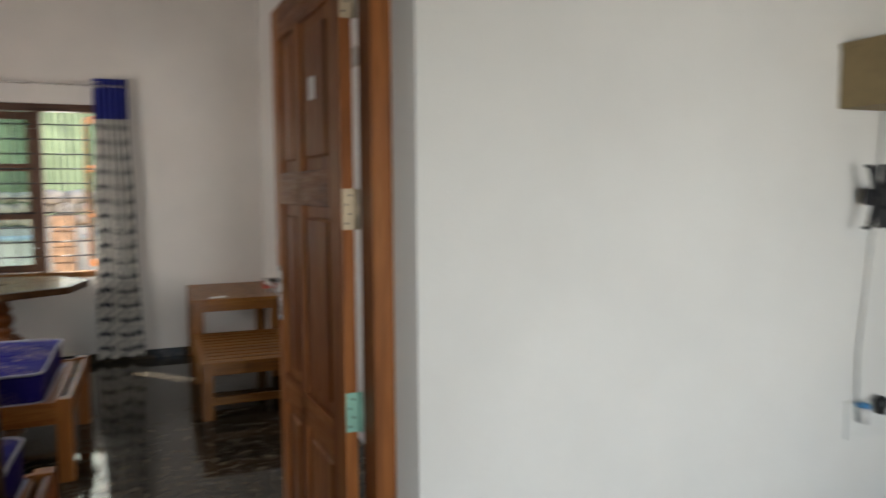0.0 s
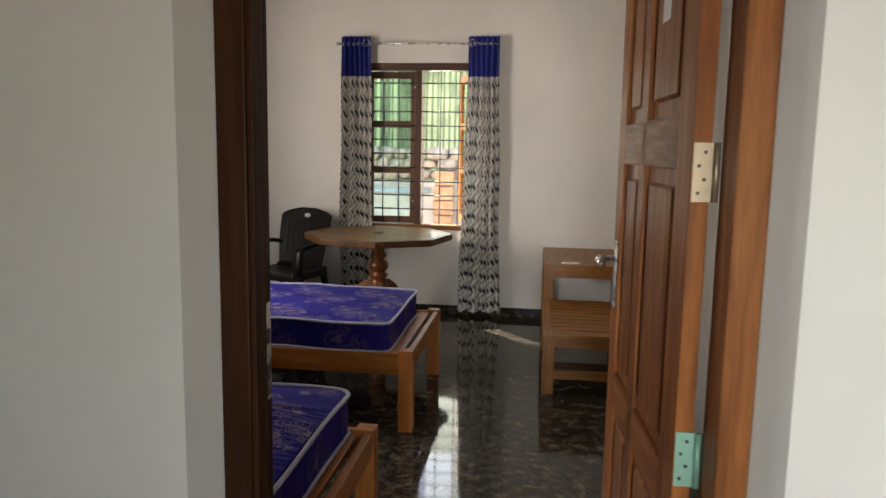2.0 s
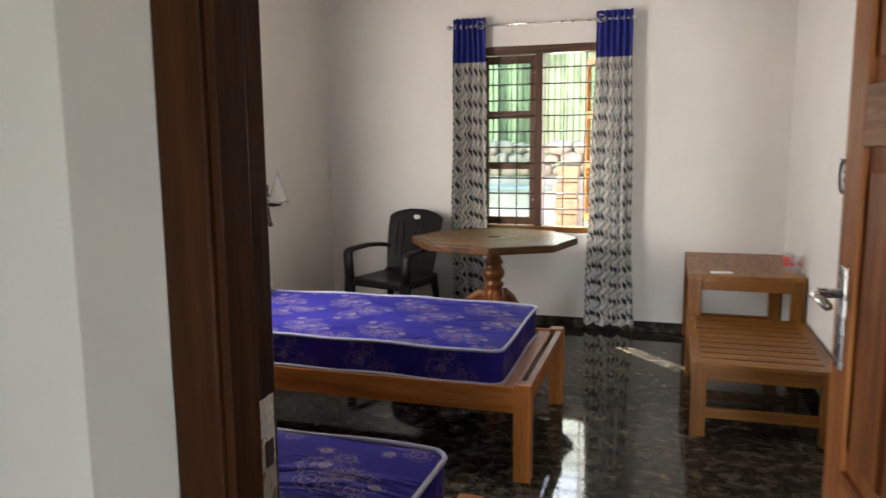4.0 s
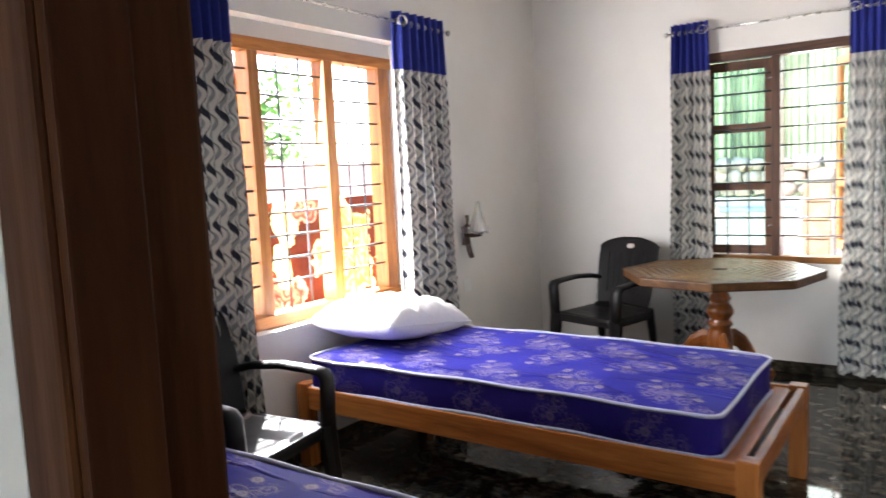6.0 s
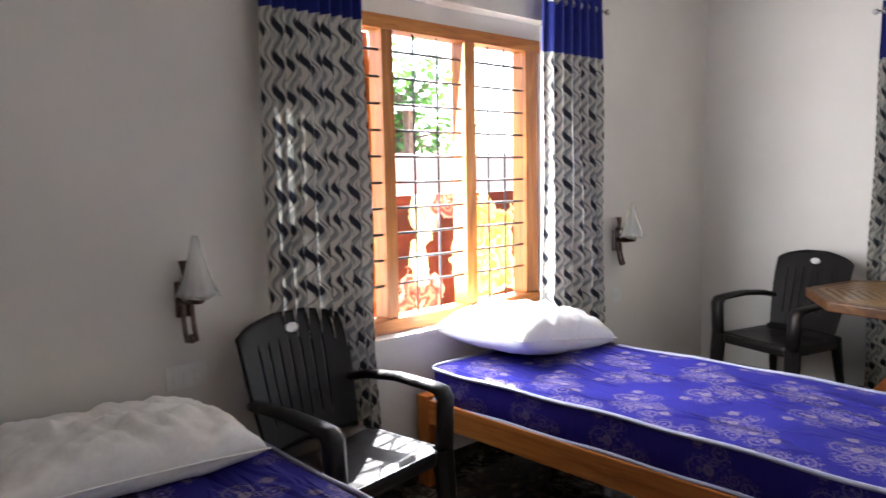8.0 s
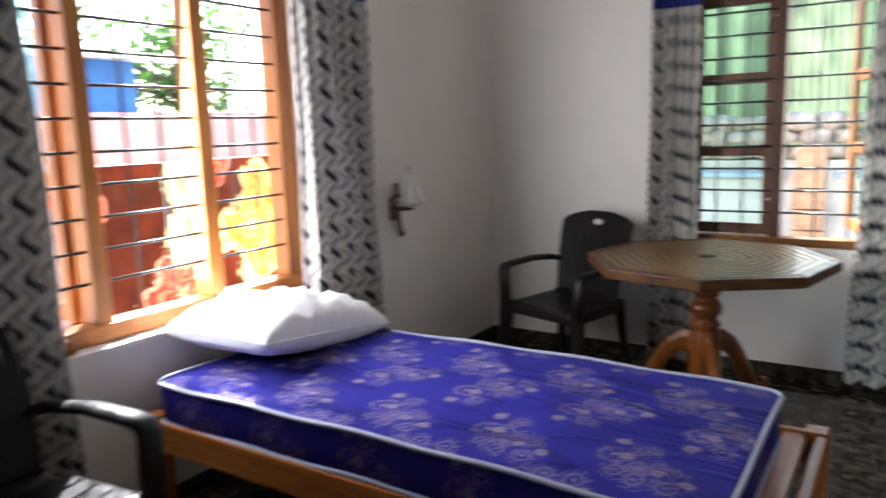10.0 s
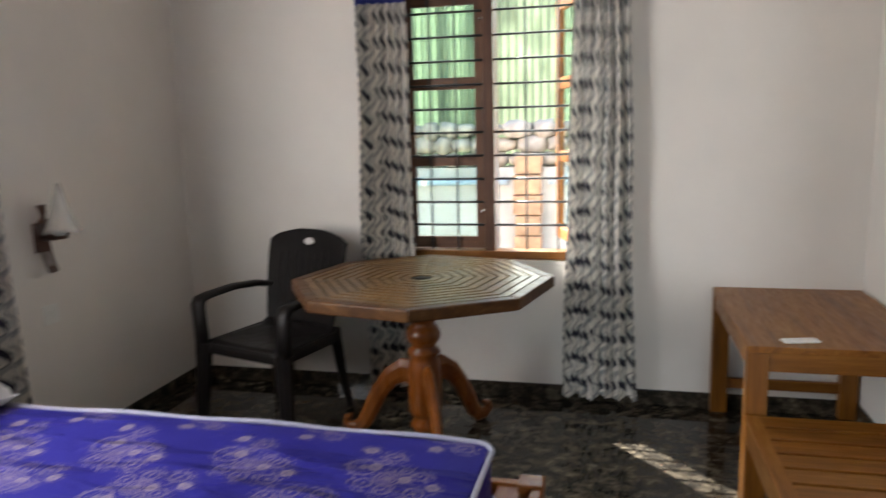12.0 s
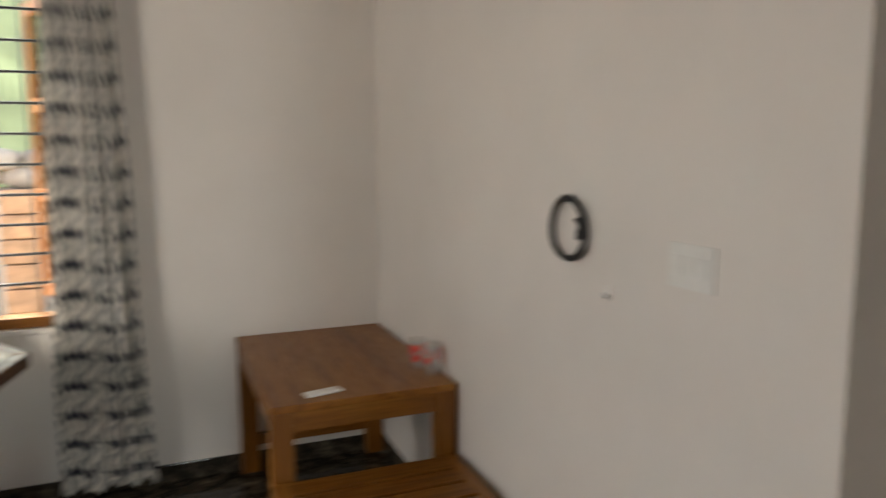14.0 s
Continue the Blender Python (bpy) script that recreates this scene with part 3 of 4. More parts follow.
def window_west():
    w = thing("window_2", pose(0, 0, 0), "wide three-bay orange-brown wooden window with iron bars", "window", "", "structure")
    x0, x1 = WEST - 0.175, WEST - 0.08
    zs, zt = WZ0 + 0.085, WZ1 - 0.144
    part("window_head", cuboid(x0, x1, WY0, WY1, zt, zt + 0.062), WINWOOD_Y, w, "", 0.004)
    part("plaster_strip", cuboid(x0 + 0.004, x1 - 0.012, WY0, WY1, zt + 0.062, WZ1), WALL, w, "white plaster strip above the window head")
    part("window_sill", cuboid(x0, WEST - 0.07, WY0 + 0.004, WY1 - 0.004, WZ0 + 0.02, zs), WINWOOD_Y, w, "", 0.006)
    for a, b in ((WY0, WY0 + 0.1), (4.545, 4.61), (5.055, 5.13), (5.51, 5.605)):
        part("mullion" if 4.2 < a < 5.3 else "window_frame", cuboid(x0, x1, a, b, zs, zt), WINWOOD_Z, w, "", 0.004)
    part("plaster_sill", cuboid(WEST - 0.2, WEST + 0.004, WY0, WY1, WZ0, WZ0 + 0.02), WALL, w, "white plaster sill")
    for k in range(10):
        z = 0.905 + k * 0.117
        for a, b in ((WY0 + 0.09, 4.55), (4.605, 5.06), (5.125, 5.515)):
            bar((x1 - 0.03, a, z), (x1 - 0.03, b, z), w)
    for y in (4.24, 4.39, 4.76, 4.91, 5.26, 5.385):
        bar((x1 - 0.042, y, zs - 0.005), (x1 - 0.042, y, zt + 0.005), w, 0.006)
    part("wood_knot", lathe(bmesh.new(), [(0.004, 0.69), (0.028, 0.70), (0.034, 0.72), (0.025, 0.742), (0.006, 0.752)], 9, (WEST - 0.035, 4.40)), TEAK_Z, w, "rough wooden sill end")
    # shutters folded out into the yard
    casement("open_casement", w, pose(x0 - 0.02, 4.635, 0, 0, 0, 150), 0.42, zs, zt, [(1.24, 1.3)], WINWOOD_Z, WINWOOD_Y)
    casement("open_casement", w, pose(x0 - 0.02, 4.54, 0, 0, 0, 176), 0.42, zs, zt, [(1.24, 1.3)], WINWOOD_Z, WINWOOD_Y)


window_north()
window_west()

# ---- curtains ----


def curtain(m, wt, wb, z0, pleats, seed, label, lean=0.0, inner=1, face=-1):
    c = thing("curtain", m, label, "curtain", "curtains at the windows")
    rnd = random.Random(seed)
    ph = [rnd.uniform(-0.5, 0.5) for _ in range(8)]

    def surf(za, zb):
        def f(u, v):
            z = za + (zb - za) * v
            k = (z - z0) / (2.35 - z0)
            wid = wb + (wt - wb) * k ** 0.7
            s = u + 0.03 * (1 - k) * math.sin(5 * u + ph[0] * 6) * u * (1 - u) * 4
            x = (s - 0.5) * wid + lean * (1 - k)
            a = 2 * math.pi * pleats * (u + 0.012 * math.sin(7 * u + 3 * z + ph[1] * 5) * (1 - k))
            amp = 0.043 * (0.85 + 0.3 * math.sin(3.1 * u + ph[2] * 6)) * (0.8 + 0.35 * (1 - k))
            y = amp * math.sin(a) + 0.012 * (1 - k) * math.sin(11 * u + 4 * z + ph[3])
            x += 0.008 * math.sin(2 * a + ph[4]) * (1 - k) + 0.004 * math.sin(6 * z + ph[5] * 9 + 4 * u)
            zz = z - (0.012 * math.sin(a * 0.5 + ph[6]) if v == 0 and za == z0 else 0)
            return (x, y, zz)
        return f
    mid = surf(z0, 2.02)
    row = [Vector(mid(q / 200, 0.5)) for q in range(201)]
    flat = sum((b - a).length for a, b in zip(row, row[1:]))
    part("cloth", sheet(surf(z0, 2.02), pleats * 14, 40, 0.0, None, lambda u, v: (u * flat, z0 + (2.02 - z0) * v)), CURTAIN, c, "", 0, True)
    part("header_band", sheet(surf(2.02, 2.345), pleats * 14, 6), BLUE, c, "plain royal blue top band", 0, True)
    for k in range(pleats):
        x = ((k + 0.5) / pleats - 0.5) * wt
        t = bmesh.new()
        sweep(t, [(x + 0.003 * math.cos(a), 0.015 * math.cos(a), 2.285 + 0.016 * math.sin(a)) for a in [2 * math.pi * q / 14 for q in range(15)]], (0.004, 0.004), n=6)
        part("eyelet", t, STEEL, c, "steel eyelet ring", 0, True)
    # the leading fold turns its ring to the room
    x = inner * (wt / 2 - 0.03)
    t = bmesh.new()
    sweep(t, [(x + 0.026 * math.cos(a), face * 0.047 - inner * face * 0.010 * math.cos(a), 2.285 + 0.027 * math.sin(a)) for a in [2 * math.pi * q / 20 for q in range(21)]], (0.0075, 0.003), side=(0, 1, 0), n=6)
    part("eyelet", t, STEEL, c, "wide steel eyelet ring facing the room", 0, True)
    return c


WAVE = "printed curtain with navy and grey waves and blue band"
curtain(pose(-0.405, NORTH - 0.075, 0), 0.255, 0.30, 0.04, 6, 1, WAVE, 0.0, 1)
curtain(pose(0.668, NORTH - 0.075, 0), 0.25, 0.375, 0.045, 6, 2, WAVE, 0.0, -1)
curtain(pose(WEST + 0.075, 4.085, 0, 0, 0, 90), 0.44, 0.50, 0.28, 9, 3, "wide gathered curtain with navy and grey waves, blue band", 0.01, 1)
curtain(pose(WEST + 0.075, 5.71, 0, 0, 0, 90), 0.47, 0.52, 0.25, 7, 4, "drawn-back curtain with navy and grey waves beside the bed", 0.0, -1)


def curtain_rod(m, half, label):
    r = thing("curtain_rod", m, label, "curtain rod", "curtain rods")
    part("pole", rod((-half, 0, 0), (half, 0, 0), 0.008), STEEL, r, "", 0, True)
    for s in (-1, 1):
        part("finial", sweep(bmesh.new(), [(s * half, 0, 0), (s * (half + 0.012), 0, 0), (s * (half + 0.024), 0, 0), (s * (half + 0.036), 0, 0)], [(0.009, 0.009), (0.018, 0.018), (0.018, 0.018), (0.006, 0.006)], n=10), STEEL, r, "", 0, True)
        part("bracket", rod((s * (half - 0.015), 0, 0), (s * (half - 0.015), 0.078, 0), 0.006), STEEL, r, "", 0, True)


curtain_rod(pose(0.117, NORTH - 0.08, 2.285), 0.66, "thin steel curtain rod above the window")
curtain_rod(pose(WEST + 0.08, 4.83, 2.285, 0, 0, 90), 1.17, "long thin steel curtain rod above the window")

# ---- beds ----


def rr_loft(levels, a, b, r, n=10, wobble=None):
    """Rounded-rectangle rings at (inset, z), bottom to top, closed at both ends."""
    bm = bmesh.new()
    rings = []
    for ins, z in levels:
        rad = max(r - ins, 0.004)
        pts = []
        for cx, cy, q in ((1, 1, 0), (-1, 1, 1), (-1, -1, 2), (1, -1, 3)):
            for k in range(n + 1):
                t = (q + k / n) * math.pi / 2
                pts.append((cx * (a - ins - rad) + rad * math.cos(t), cy * (b - ins - rad) + rad * math.sin(t)))
        full = []
        for i, p in enumerate(pts):
            q = pts[(i + 1) % len(pts)]
            full.append(p)
            d = math.dist(p, q)
            for s in range(1, max(1, int(d / 0.09))):
                f = s / max(1, int(d / 0.09))
                full.append((p[0] + (q[0] - p[0]) * f, p[1] + (q[1] - p[1]) * f))
        rings.append((full, z))
    count = len(rings[0][0])
    made = []
    for full, z in rings:
        if len(full) != count:
            full = [full[int(i * len(full) / count)] for i in range(count)]
        made.append([bm.verts.new((x, y, z + (wobble(x, y) if wobble else 0))) for x, y in full])
    for p, q in zip(made, made[1:]):
        for k in range(count):
            bm.faces.new((p[k], p[(k + 1) % count], q[(k + 1) % count], q[k]))
    bm.faces.new(made[0][::-1]), bm.faces.new(made[-1])
    return bm


def bed(m, group):
    """Low wooden bed: local x along its length, head at -x."""
    b = thing("bed", m, "low orange varnished wooden bed with slatted base", "bed", group)
    L2, W2 = 1.07, 0.515
    for sx in (-1, 1):
        for sy in (-1, 1):
            x, y = sx * (L2 - 0.036), sy * (W2 - 0.034)
            part("leg", cuboid(x - 0.036, x + 0.036, y - 0.034, y + 0.034, 0.0, 0.42), BEDWOOD_Z, b, "", 0.005)
    for s in (-1, 1):
        y = s * (W2 - 0.02)
        part("side_rail", cuboid(-L2 + 0.072, L2 - 0.072, y - 0.014, y + 0.014, 0.295, 0.405), BEDWOOD_X, b, "", 0.004)
        part("end_rail", cuboid(s * (L2 - 0.02) - 0.015, s * (L2 - 0.02) + 0.015, -W2 + 0.068, W2 - 0.068, 0.325, 0.412), BEDWOOD_Y, b, "", 0.004)
    for k in range(11):
        x = -L2 + 0.1 + k * (2 * L2 - 0.2) / 10
        part("slat", cuboid(x - 0.035, x + 0.035, -W2 + 0.034, W2 - 0.034, 0.375, 0.397), BEDWOOD_Y, b, "", 0.003)
    return b


def mattress(m, group, seed):
    t = thing("mattress", m, "violet-blue satin mattress with gold flower sprays and grey piping", "mattress", group)
    a, b, h = 0.975, 0.462, 0.15
    rnd = random.Random(seed)
    p = [rnd.uniform(0, 6) for _ in range(6)]

    def wob(x, y):
        return 0.004 * math.sin(3 * x + p[0]) + 0.003 * math.sin(7 * y + 2 * x + p[1])
    part("border", rr_loft([(0.008, 0.0), (0.0, 0.012), (0.002, h / 2), (0.0, h - 0.012), (0.006, h - 0.002)], a, b, 0.06, 8, wob), MATTRESS_SHADED_SIDE, t, "violet border panel, cloth and print dimmed as a shaded side", 0, True)
    bm = sheet(lambda u, v: ((u * 2 - 1) * (a - 0.012), (v * 2 - 1) * (b - 0.012), 0), 60, 30)
    for v in bm.verts:
        x, y, _ = v.co
        cx, cy = a - 0.06, b - 0.06
        ex, ey = max(abs(x) - cx, 0), max(abs(y) - cy, 0)
        d = math.hypot(ex, ey)
        if d > 0.048:
            x, y = math.copysign(cx + ex * 0.048 / d, x) if ex else x, math.copysign(cy + ey * 0.048 / d, y) if ey else y
        edge = min(1.0, min(a - abs(x), b - abs(y)) / 0.09)
        crease = 0.012 * max(0.0, math.sin(9 * (x * 0.75 + y * 0.65) + p[2] + 1.6 * math.sin(2 * x + p[3]))) ** 3
        z = h - 0.002 + 0.012 * edge + wob(x, y) + crease * edge + 0.003 * noise.noise((x * 6, y * 6, seed))
        v.co = (x, y, z)
    part("top_panel", bm, MATTRESS, t, "", 0, True)

    def loop(z, name):
        pts = []
        for cx, cy, q in ((1, 1, 0), (-1, 1, 1), (-1, -1, 2), (1, -1, 3)):
            for k in range(9):
                ang = (q + k / 8) * math.pi / 2
                pts.append((cx * (a - 0.06) + 0.062 * math.cos(ang), cy * (b - 0.06) + 0.062 * math.sin(ang)))
        full = []
        for i, s in enumerate(pts):
            e = pts[(i + 1) % len(pts)]
            for j in range(max(1, int(math.dist(s, e) / 0.06))):
                f = j / max(1, int(math.dist(s, e) / 0.06))
                full.append((s[0] + (e[0] - s[0]) * f, s[1] + (e[1] - s[1]) * f))
        full.append(full[0])
        part(name, sweep(bmesh.new(), [(x, y, z + wob(x, y) + 0.003 * math.sin(13 * x + 9 * y)) for x, y in full], (0.0078, 0.0078), side=(0, 0, 1), n=6), PIPING, t, "grey-lilac corded piping", 0, True)
    loop(h, "piping"), loop(0.006, "piping")
    return t


def pillow(m, a, b, h, seed, label):
    bm = bmesh.new()
    n1, n2 = 48, 34
    rnd = random.Random(seed)
    off = rnd.uniform(0, 50)
    for s in (1, -1):
        g = []
        for i in range(n1 + 1):
            row = []
            for j in range(n2 + 1):
                u, v = i / n1 * 2 - 1, j / n2 * 2 - 1
                fat = max(0.0, (1 - abs(u) ** 2.6) * (1 - abs(v) ** 3.2)) ** 0.42
                pinch_x, pinch_y = 1 - 0.07 * (1 - v * v), 1 - 0.08 * (1 - u * u)
                x, y = a * u * pinch_x, b * v * pinch_y
                wr = 0.024 * noise.noise((x * 6 + off, y * 8, 3.0 * s)) + 0.03 * noise.noise((x * 19 + y * 9 + off, y * 13, 5.0)) - 0.022 * abs(noise.noise((x * 11 - y * 14, y * 9 + off, 2.0)))
                z = (h * (0.62 if s > 0 else -0.38)) * fat + wr * fat * (1 if s > 0 else 0.2)
                row.append(bm.verts.new((x, y, z + h * 0.38)))
            g.append(row)
        for i in range(n1):
            for j in range(n2):
                q = (g[i][j], g[i + 1][j], g[i + 1][j + 1], g[i][j + 1])
                bm.faces.new(q if s > 0 else q[::-1])
    bmesh.ops.remove_doubles(bm, verts=bm.verts[:], dist=0.0008)
    p = thing("pillow", m, label, "pillow", "pillows on the beds")
    part("cover", bm, LINEN, p, "", 0, True)
    edge = []
    for k in range(81):
        t = k / 80 * 4
        q, f = int(t) % 4, (t % 1) * 2 - 1
        u, v = ((f, -1), (1, f), (-f, 1), (-1, -f))[q]
        edge.append((a * u * (1 - 0.07 * (1 - v * v)), b * v * (1 - 0.08 * (1 - u * u)), h * 0.38))
    part("seam", sweep(bmesh.new(), edge, (0.004, 0.003), n=5), LINEN, p, "", 0, True)
    return p


bed(pose(-0.515, 5.118, 0), "beds")
bed(pose(-0.475, 3.13, 0), "beds")
mattress(pose(-0.552, 5.09, 0.398), "mattresses", 1)
mattress(pose(-0.475, 3.165, 0.398), "mattresses", 2)
pillow(pose(-1.385, 5.14, 0.553, 0, 9, 95), 0.40, 0.255, 0.235, 1, "plump white cotton pillow at the window end")
pillow(pose(-1.27, 3.19, 0.555, 0, 3, 90), 0.36, 0.24, 0.19, 2, "creamy white cotton pillow on the bed")

# ---- chairs ----


def armchair(m, label):
    """Moulded plastic chair, facing local -y."""
    c = thing("plastic_armchair", m, label, "chair", "black plastic chairs")

    def back(u, v):
        s = u * 2 - 1
        wid = 0.218 + 0.034 * math.sin(v * math.pi * 0.6)
        top = 0.43 + 0.475 * v - (0.03 * abs(s) ** 8 + 0.05 * max(0, abs(s) - 0.3)) * v ** 6
        return (s * wid, 0.175 + 0.11 * v + 0.03 * (1 - s * s) - 0.02 * v * v * 0, top)

    def slots(u, v):
        return 0.18 < v < 0.78 and 0.16 < u < 0.84 and int((u - 0.16) * 90) % 9 == 0
    part("backrest", sheet(back, 90, 22, 0.014, slots), PLASTIC, c, "", 0, True)
    part("badge", sweep(bmesh.new(), [(0, 0.300, 0.842), (0, 0.281, 0.846)], (0.03, 0.018), side=(1, 0, 0), n=18), BADGE, c, "small silver oval badge")

    def seat(u, v):
        s = u * 2 - 1
        return (s * (0.235 + 0.02 * (1 - v)), -0.235 + 0.43 * v, 0.418 - 0.018 * math.sin(math.pi * u) * math.sin(math.pi * (0.1 + 0.9 * v)) + 0.02 * v * (v > 0.9) - 0.025 * (v < 0.06))
    part("seat", sheet(seat, 22, 18, 0.016), PLASTIC, c, "", 0, True)
    part("seat_apron", sweep(bmesh.new(), [(-0.245, 0.15, 0.395), (-0.25, -0.215, 0.39), (-0.2, -0.232, 0.388), (0.2, -0.232, 0.388), (0.25, -0.215, 0.39), (0.245, 0.15, 0.395)], (0.009, 0.026), n=8, square=True), PLASTIC, c)
    for s in (-1, 1):
        arm = [(s * 0.228, 0.225, 0.612), (s * 0.258, 0.15, 0.63), (s * 0.272, 0.0, 0.64), (s * 0.275, -0.17, 0.63), (s * 0.274, -0.215, 0.622), (s * 0.272, -0.232, 0.598), (s * 0.267, -0.232, 0.5), (s * 0.263, -0.23, 0.40)]
        part("armrest", sweep(bmesh.new(), arm, [(0.026, 0.018), (0.036, 0.018), (0.041, 0.017), (0.044, 0.017), (0.044, 0.02), (0.043, 0.024), (0.042, 0.027), (0.042, 0.03)], side=(1, 0, 0), n=8), PLASTIC, c, "", 0, True)
        part("leg", sweep(bmesh.new(), [(s * 0.258, -0.226, 0.41), (s * 0.268, -0.24, 0.2), (s * 0.28, -0.255, 0.0)], [(0.047, 0.032), (0.041, 0.028), (0.03, 0.022)], side=(1, 0, 0), n=8, square=True), PLASTIC, c)
        part("leg", sweep(bmesh.new(), [(s * 0.215, 0.19, 0.43), (s * 0.225, 0.215, 0.22), (s * 0.245, 0.25, 0.0)], [(0.032, 0.022), (0.026, 0.018), (0.02, 0.015)], side=(1, 0, 0), n=8, square=True), PLASTIC, c)
    return c


armchair(pose(-0.885, 6.86, 0, 0, 0, -17), "black moulded plastic armchair turned into the room's corner")
armchair(pose(-1.225, 3.965, 0, 0, 0, 98), "black moulded plastic armchair in sunlight between the beds")

# ---- octagonal table ----


def octagon_table(m):
    t = thing("octagonal_table", m, "octagonal varnished wooden pedestal table with striped inlay top", "table")
    R, H = 0.58, 0.765
    c8, s8 = math.cos(math.pi / 8), math.sin(math.pi / 8)

    def trap(r0, r1, z0, z1):
        return prism(bmesh.new(), [(r0 * c8, -r0 * s8), (r1 * c8, -r1 * s8), (r1 * c8, r1 * s8), (r0 * c8, r0 * s8)], z0, z1)
    part("top_board", prism(bmesh.new(), [((R - 0.02) * math.cos(k * math.pi / 4 + math.pi / 8), (R - 0.02) * math.sin(k * math.pi / 4 + math.pi / 8)) for k in range(8)], H - 0.045, H - 0.004), INLAYDARK, t)
    me = part("rim", trap(R - 0.055, R, H - 0.05, H), RIMDARK, t, "brown rounded table edge", 0.008, seg=3).data
    for k in range(1, 8):
        shared("rim", me, pose(0, 0, 0, 0, 0, 45 * k), t)
    r = R - 0.058
    while r > 0.06:
        me = part("inlay_strip", trap(r - 0.037, r, H - 0.01, H - 0.0005), STRIPLIGHT, t).data
        for k in range(1, 8):
            shared("inlay_strip", me, pose(0, 0, 0, 0, 0, 45 * k), t)
        r -= 0.048
    part("centre_inlay", prism(bmesh.new(), [(0.03 * math.cos(k * math.pi / 4 + math.pi / 8), 0.03 * math.sin(k * math.pi / 4 + math.pi / 8)) for k in range(8)], H - 0.01, H - 0.0005), INLAYDARK, t)
    prof = [(0.09, 0.715), (0.095, 0.70), (0.06, 0.69), (0.045, 0.66), (0.048, 0.62), (0.06, 0.60), (0.066, 0.585), (0.056, 0.57), (0.05, 0.56), (0.064, 0.545), (0.078, 0.52), (0.078, 0.495), (0.062, 0.47), (0.052, 0.455), (0.07, 0.44), (0.075, 0.425), (0.06, 0.41), (0.066, 0.39), (0.074, 0.34), (0.074, 0.16), (0.06, 0.135), (0.05, 0.125), (0.066, 0.1), (0.066, 0.075), (0.045, 0.05), (0.02, 0.04)]
    part("column", lathe(bmesh.new(), prof[::-1], 28), VARNISH, t, "turned glossy column", 0, True)
    part("support_block", cuboid(-0.2, 0.2, -0.04, 0.04, 0.70, 0.722), VARNISH, t, "", 0.004)
    bm = sweep(bmesh.new(), [(0.05, 0, 0.32), (0.1, 0, 0.335), (0.16, 0, 0.30), (0.22, 0, 0.225), (0.265, 0, 0.14), (0.3, 0, 0.07), (0.335, 0, 0.036), (0.37, 0, 0.034), (0.395, 0, 0.052), (0.392, 0, 0.082), (0.37, 0, 0.085)],
               [(0.024, 0.06), (0.024, 0.055), (0.024, 0.045), (0.024, 0.04), (0.024, 0.038), (0.024, 0.036), (0.024, 0.034), (0.024, 0.03), (0.023, 0.022), (0.022, 0.016), (0.02, 0.01)], side=(0, 1, 0), n=8, square=True)
    leg = part("leg", bm, VARNISH, t, "scrolled glossy leg", 0.003)
    leg.matrix_local = pose(0, 0, 0, 0, 0, 22.5)
    for k in range(1, 3):
        shared("leg", leg.data, pose(0, 0, 0, 0, 0, 22.5 + 120 * k), t)
    return t


octagon_table(pose(-0.082, 6.685, 0, 0, 0, 32.5))

# ---- side table and slatted bench ----


def side_table(m):
    t = thing("side_table", m, "plain brown wooden table against the wall", "table")
    a, b, H = 0.325, 0.485, 0.615
    part("tabletop", cuboid(-a, a, -b, b, H - 0.025, H), TEAK_Y, t, "", 0.003)
    for sx in (-1, 1):
        for sy in (-1, 1):
            part("leg", cuboid(min(sx * a, sx * (a - 0.075)), max(sx * a, sx * (a - 0.075)), min(sy * b, sy * (b - 0.06)), max(sy * b, sy * (b - 0.06)), 0, H - 0.025), TEAK_Z, t, "", 0.003)
    for s in (-1, 1):
        part("apron", cuboid(-a + 0.075, a - 0.075, s * (b - 0.02) - 0.012, s * (b - 0.02) + 0.012, H - 0.095, H - 0.025), TEAK_X, t, "", 0.002)
        part("apron", cuboid(s * (a - 0.02) - 0.012, s * (a - 0.02) + 0.012, -b + 0.06, b - 0.06, H - 0.095, H - 0.025), TEAK_Y, t, "", 0.002)
    part("stretcher", cuboid(-a + 0.075, a - 0.075, b - 0.045, b - 0.02, 0.12, 0.17), TEAK_X, t, "", 0.002)
    return t


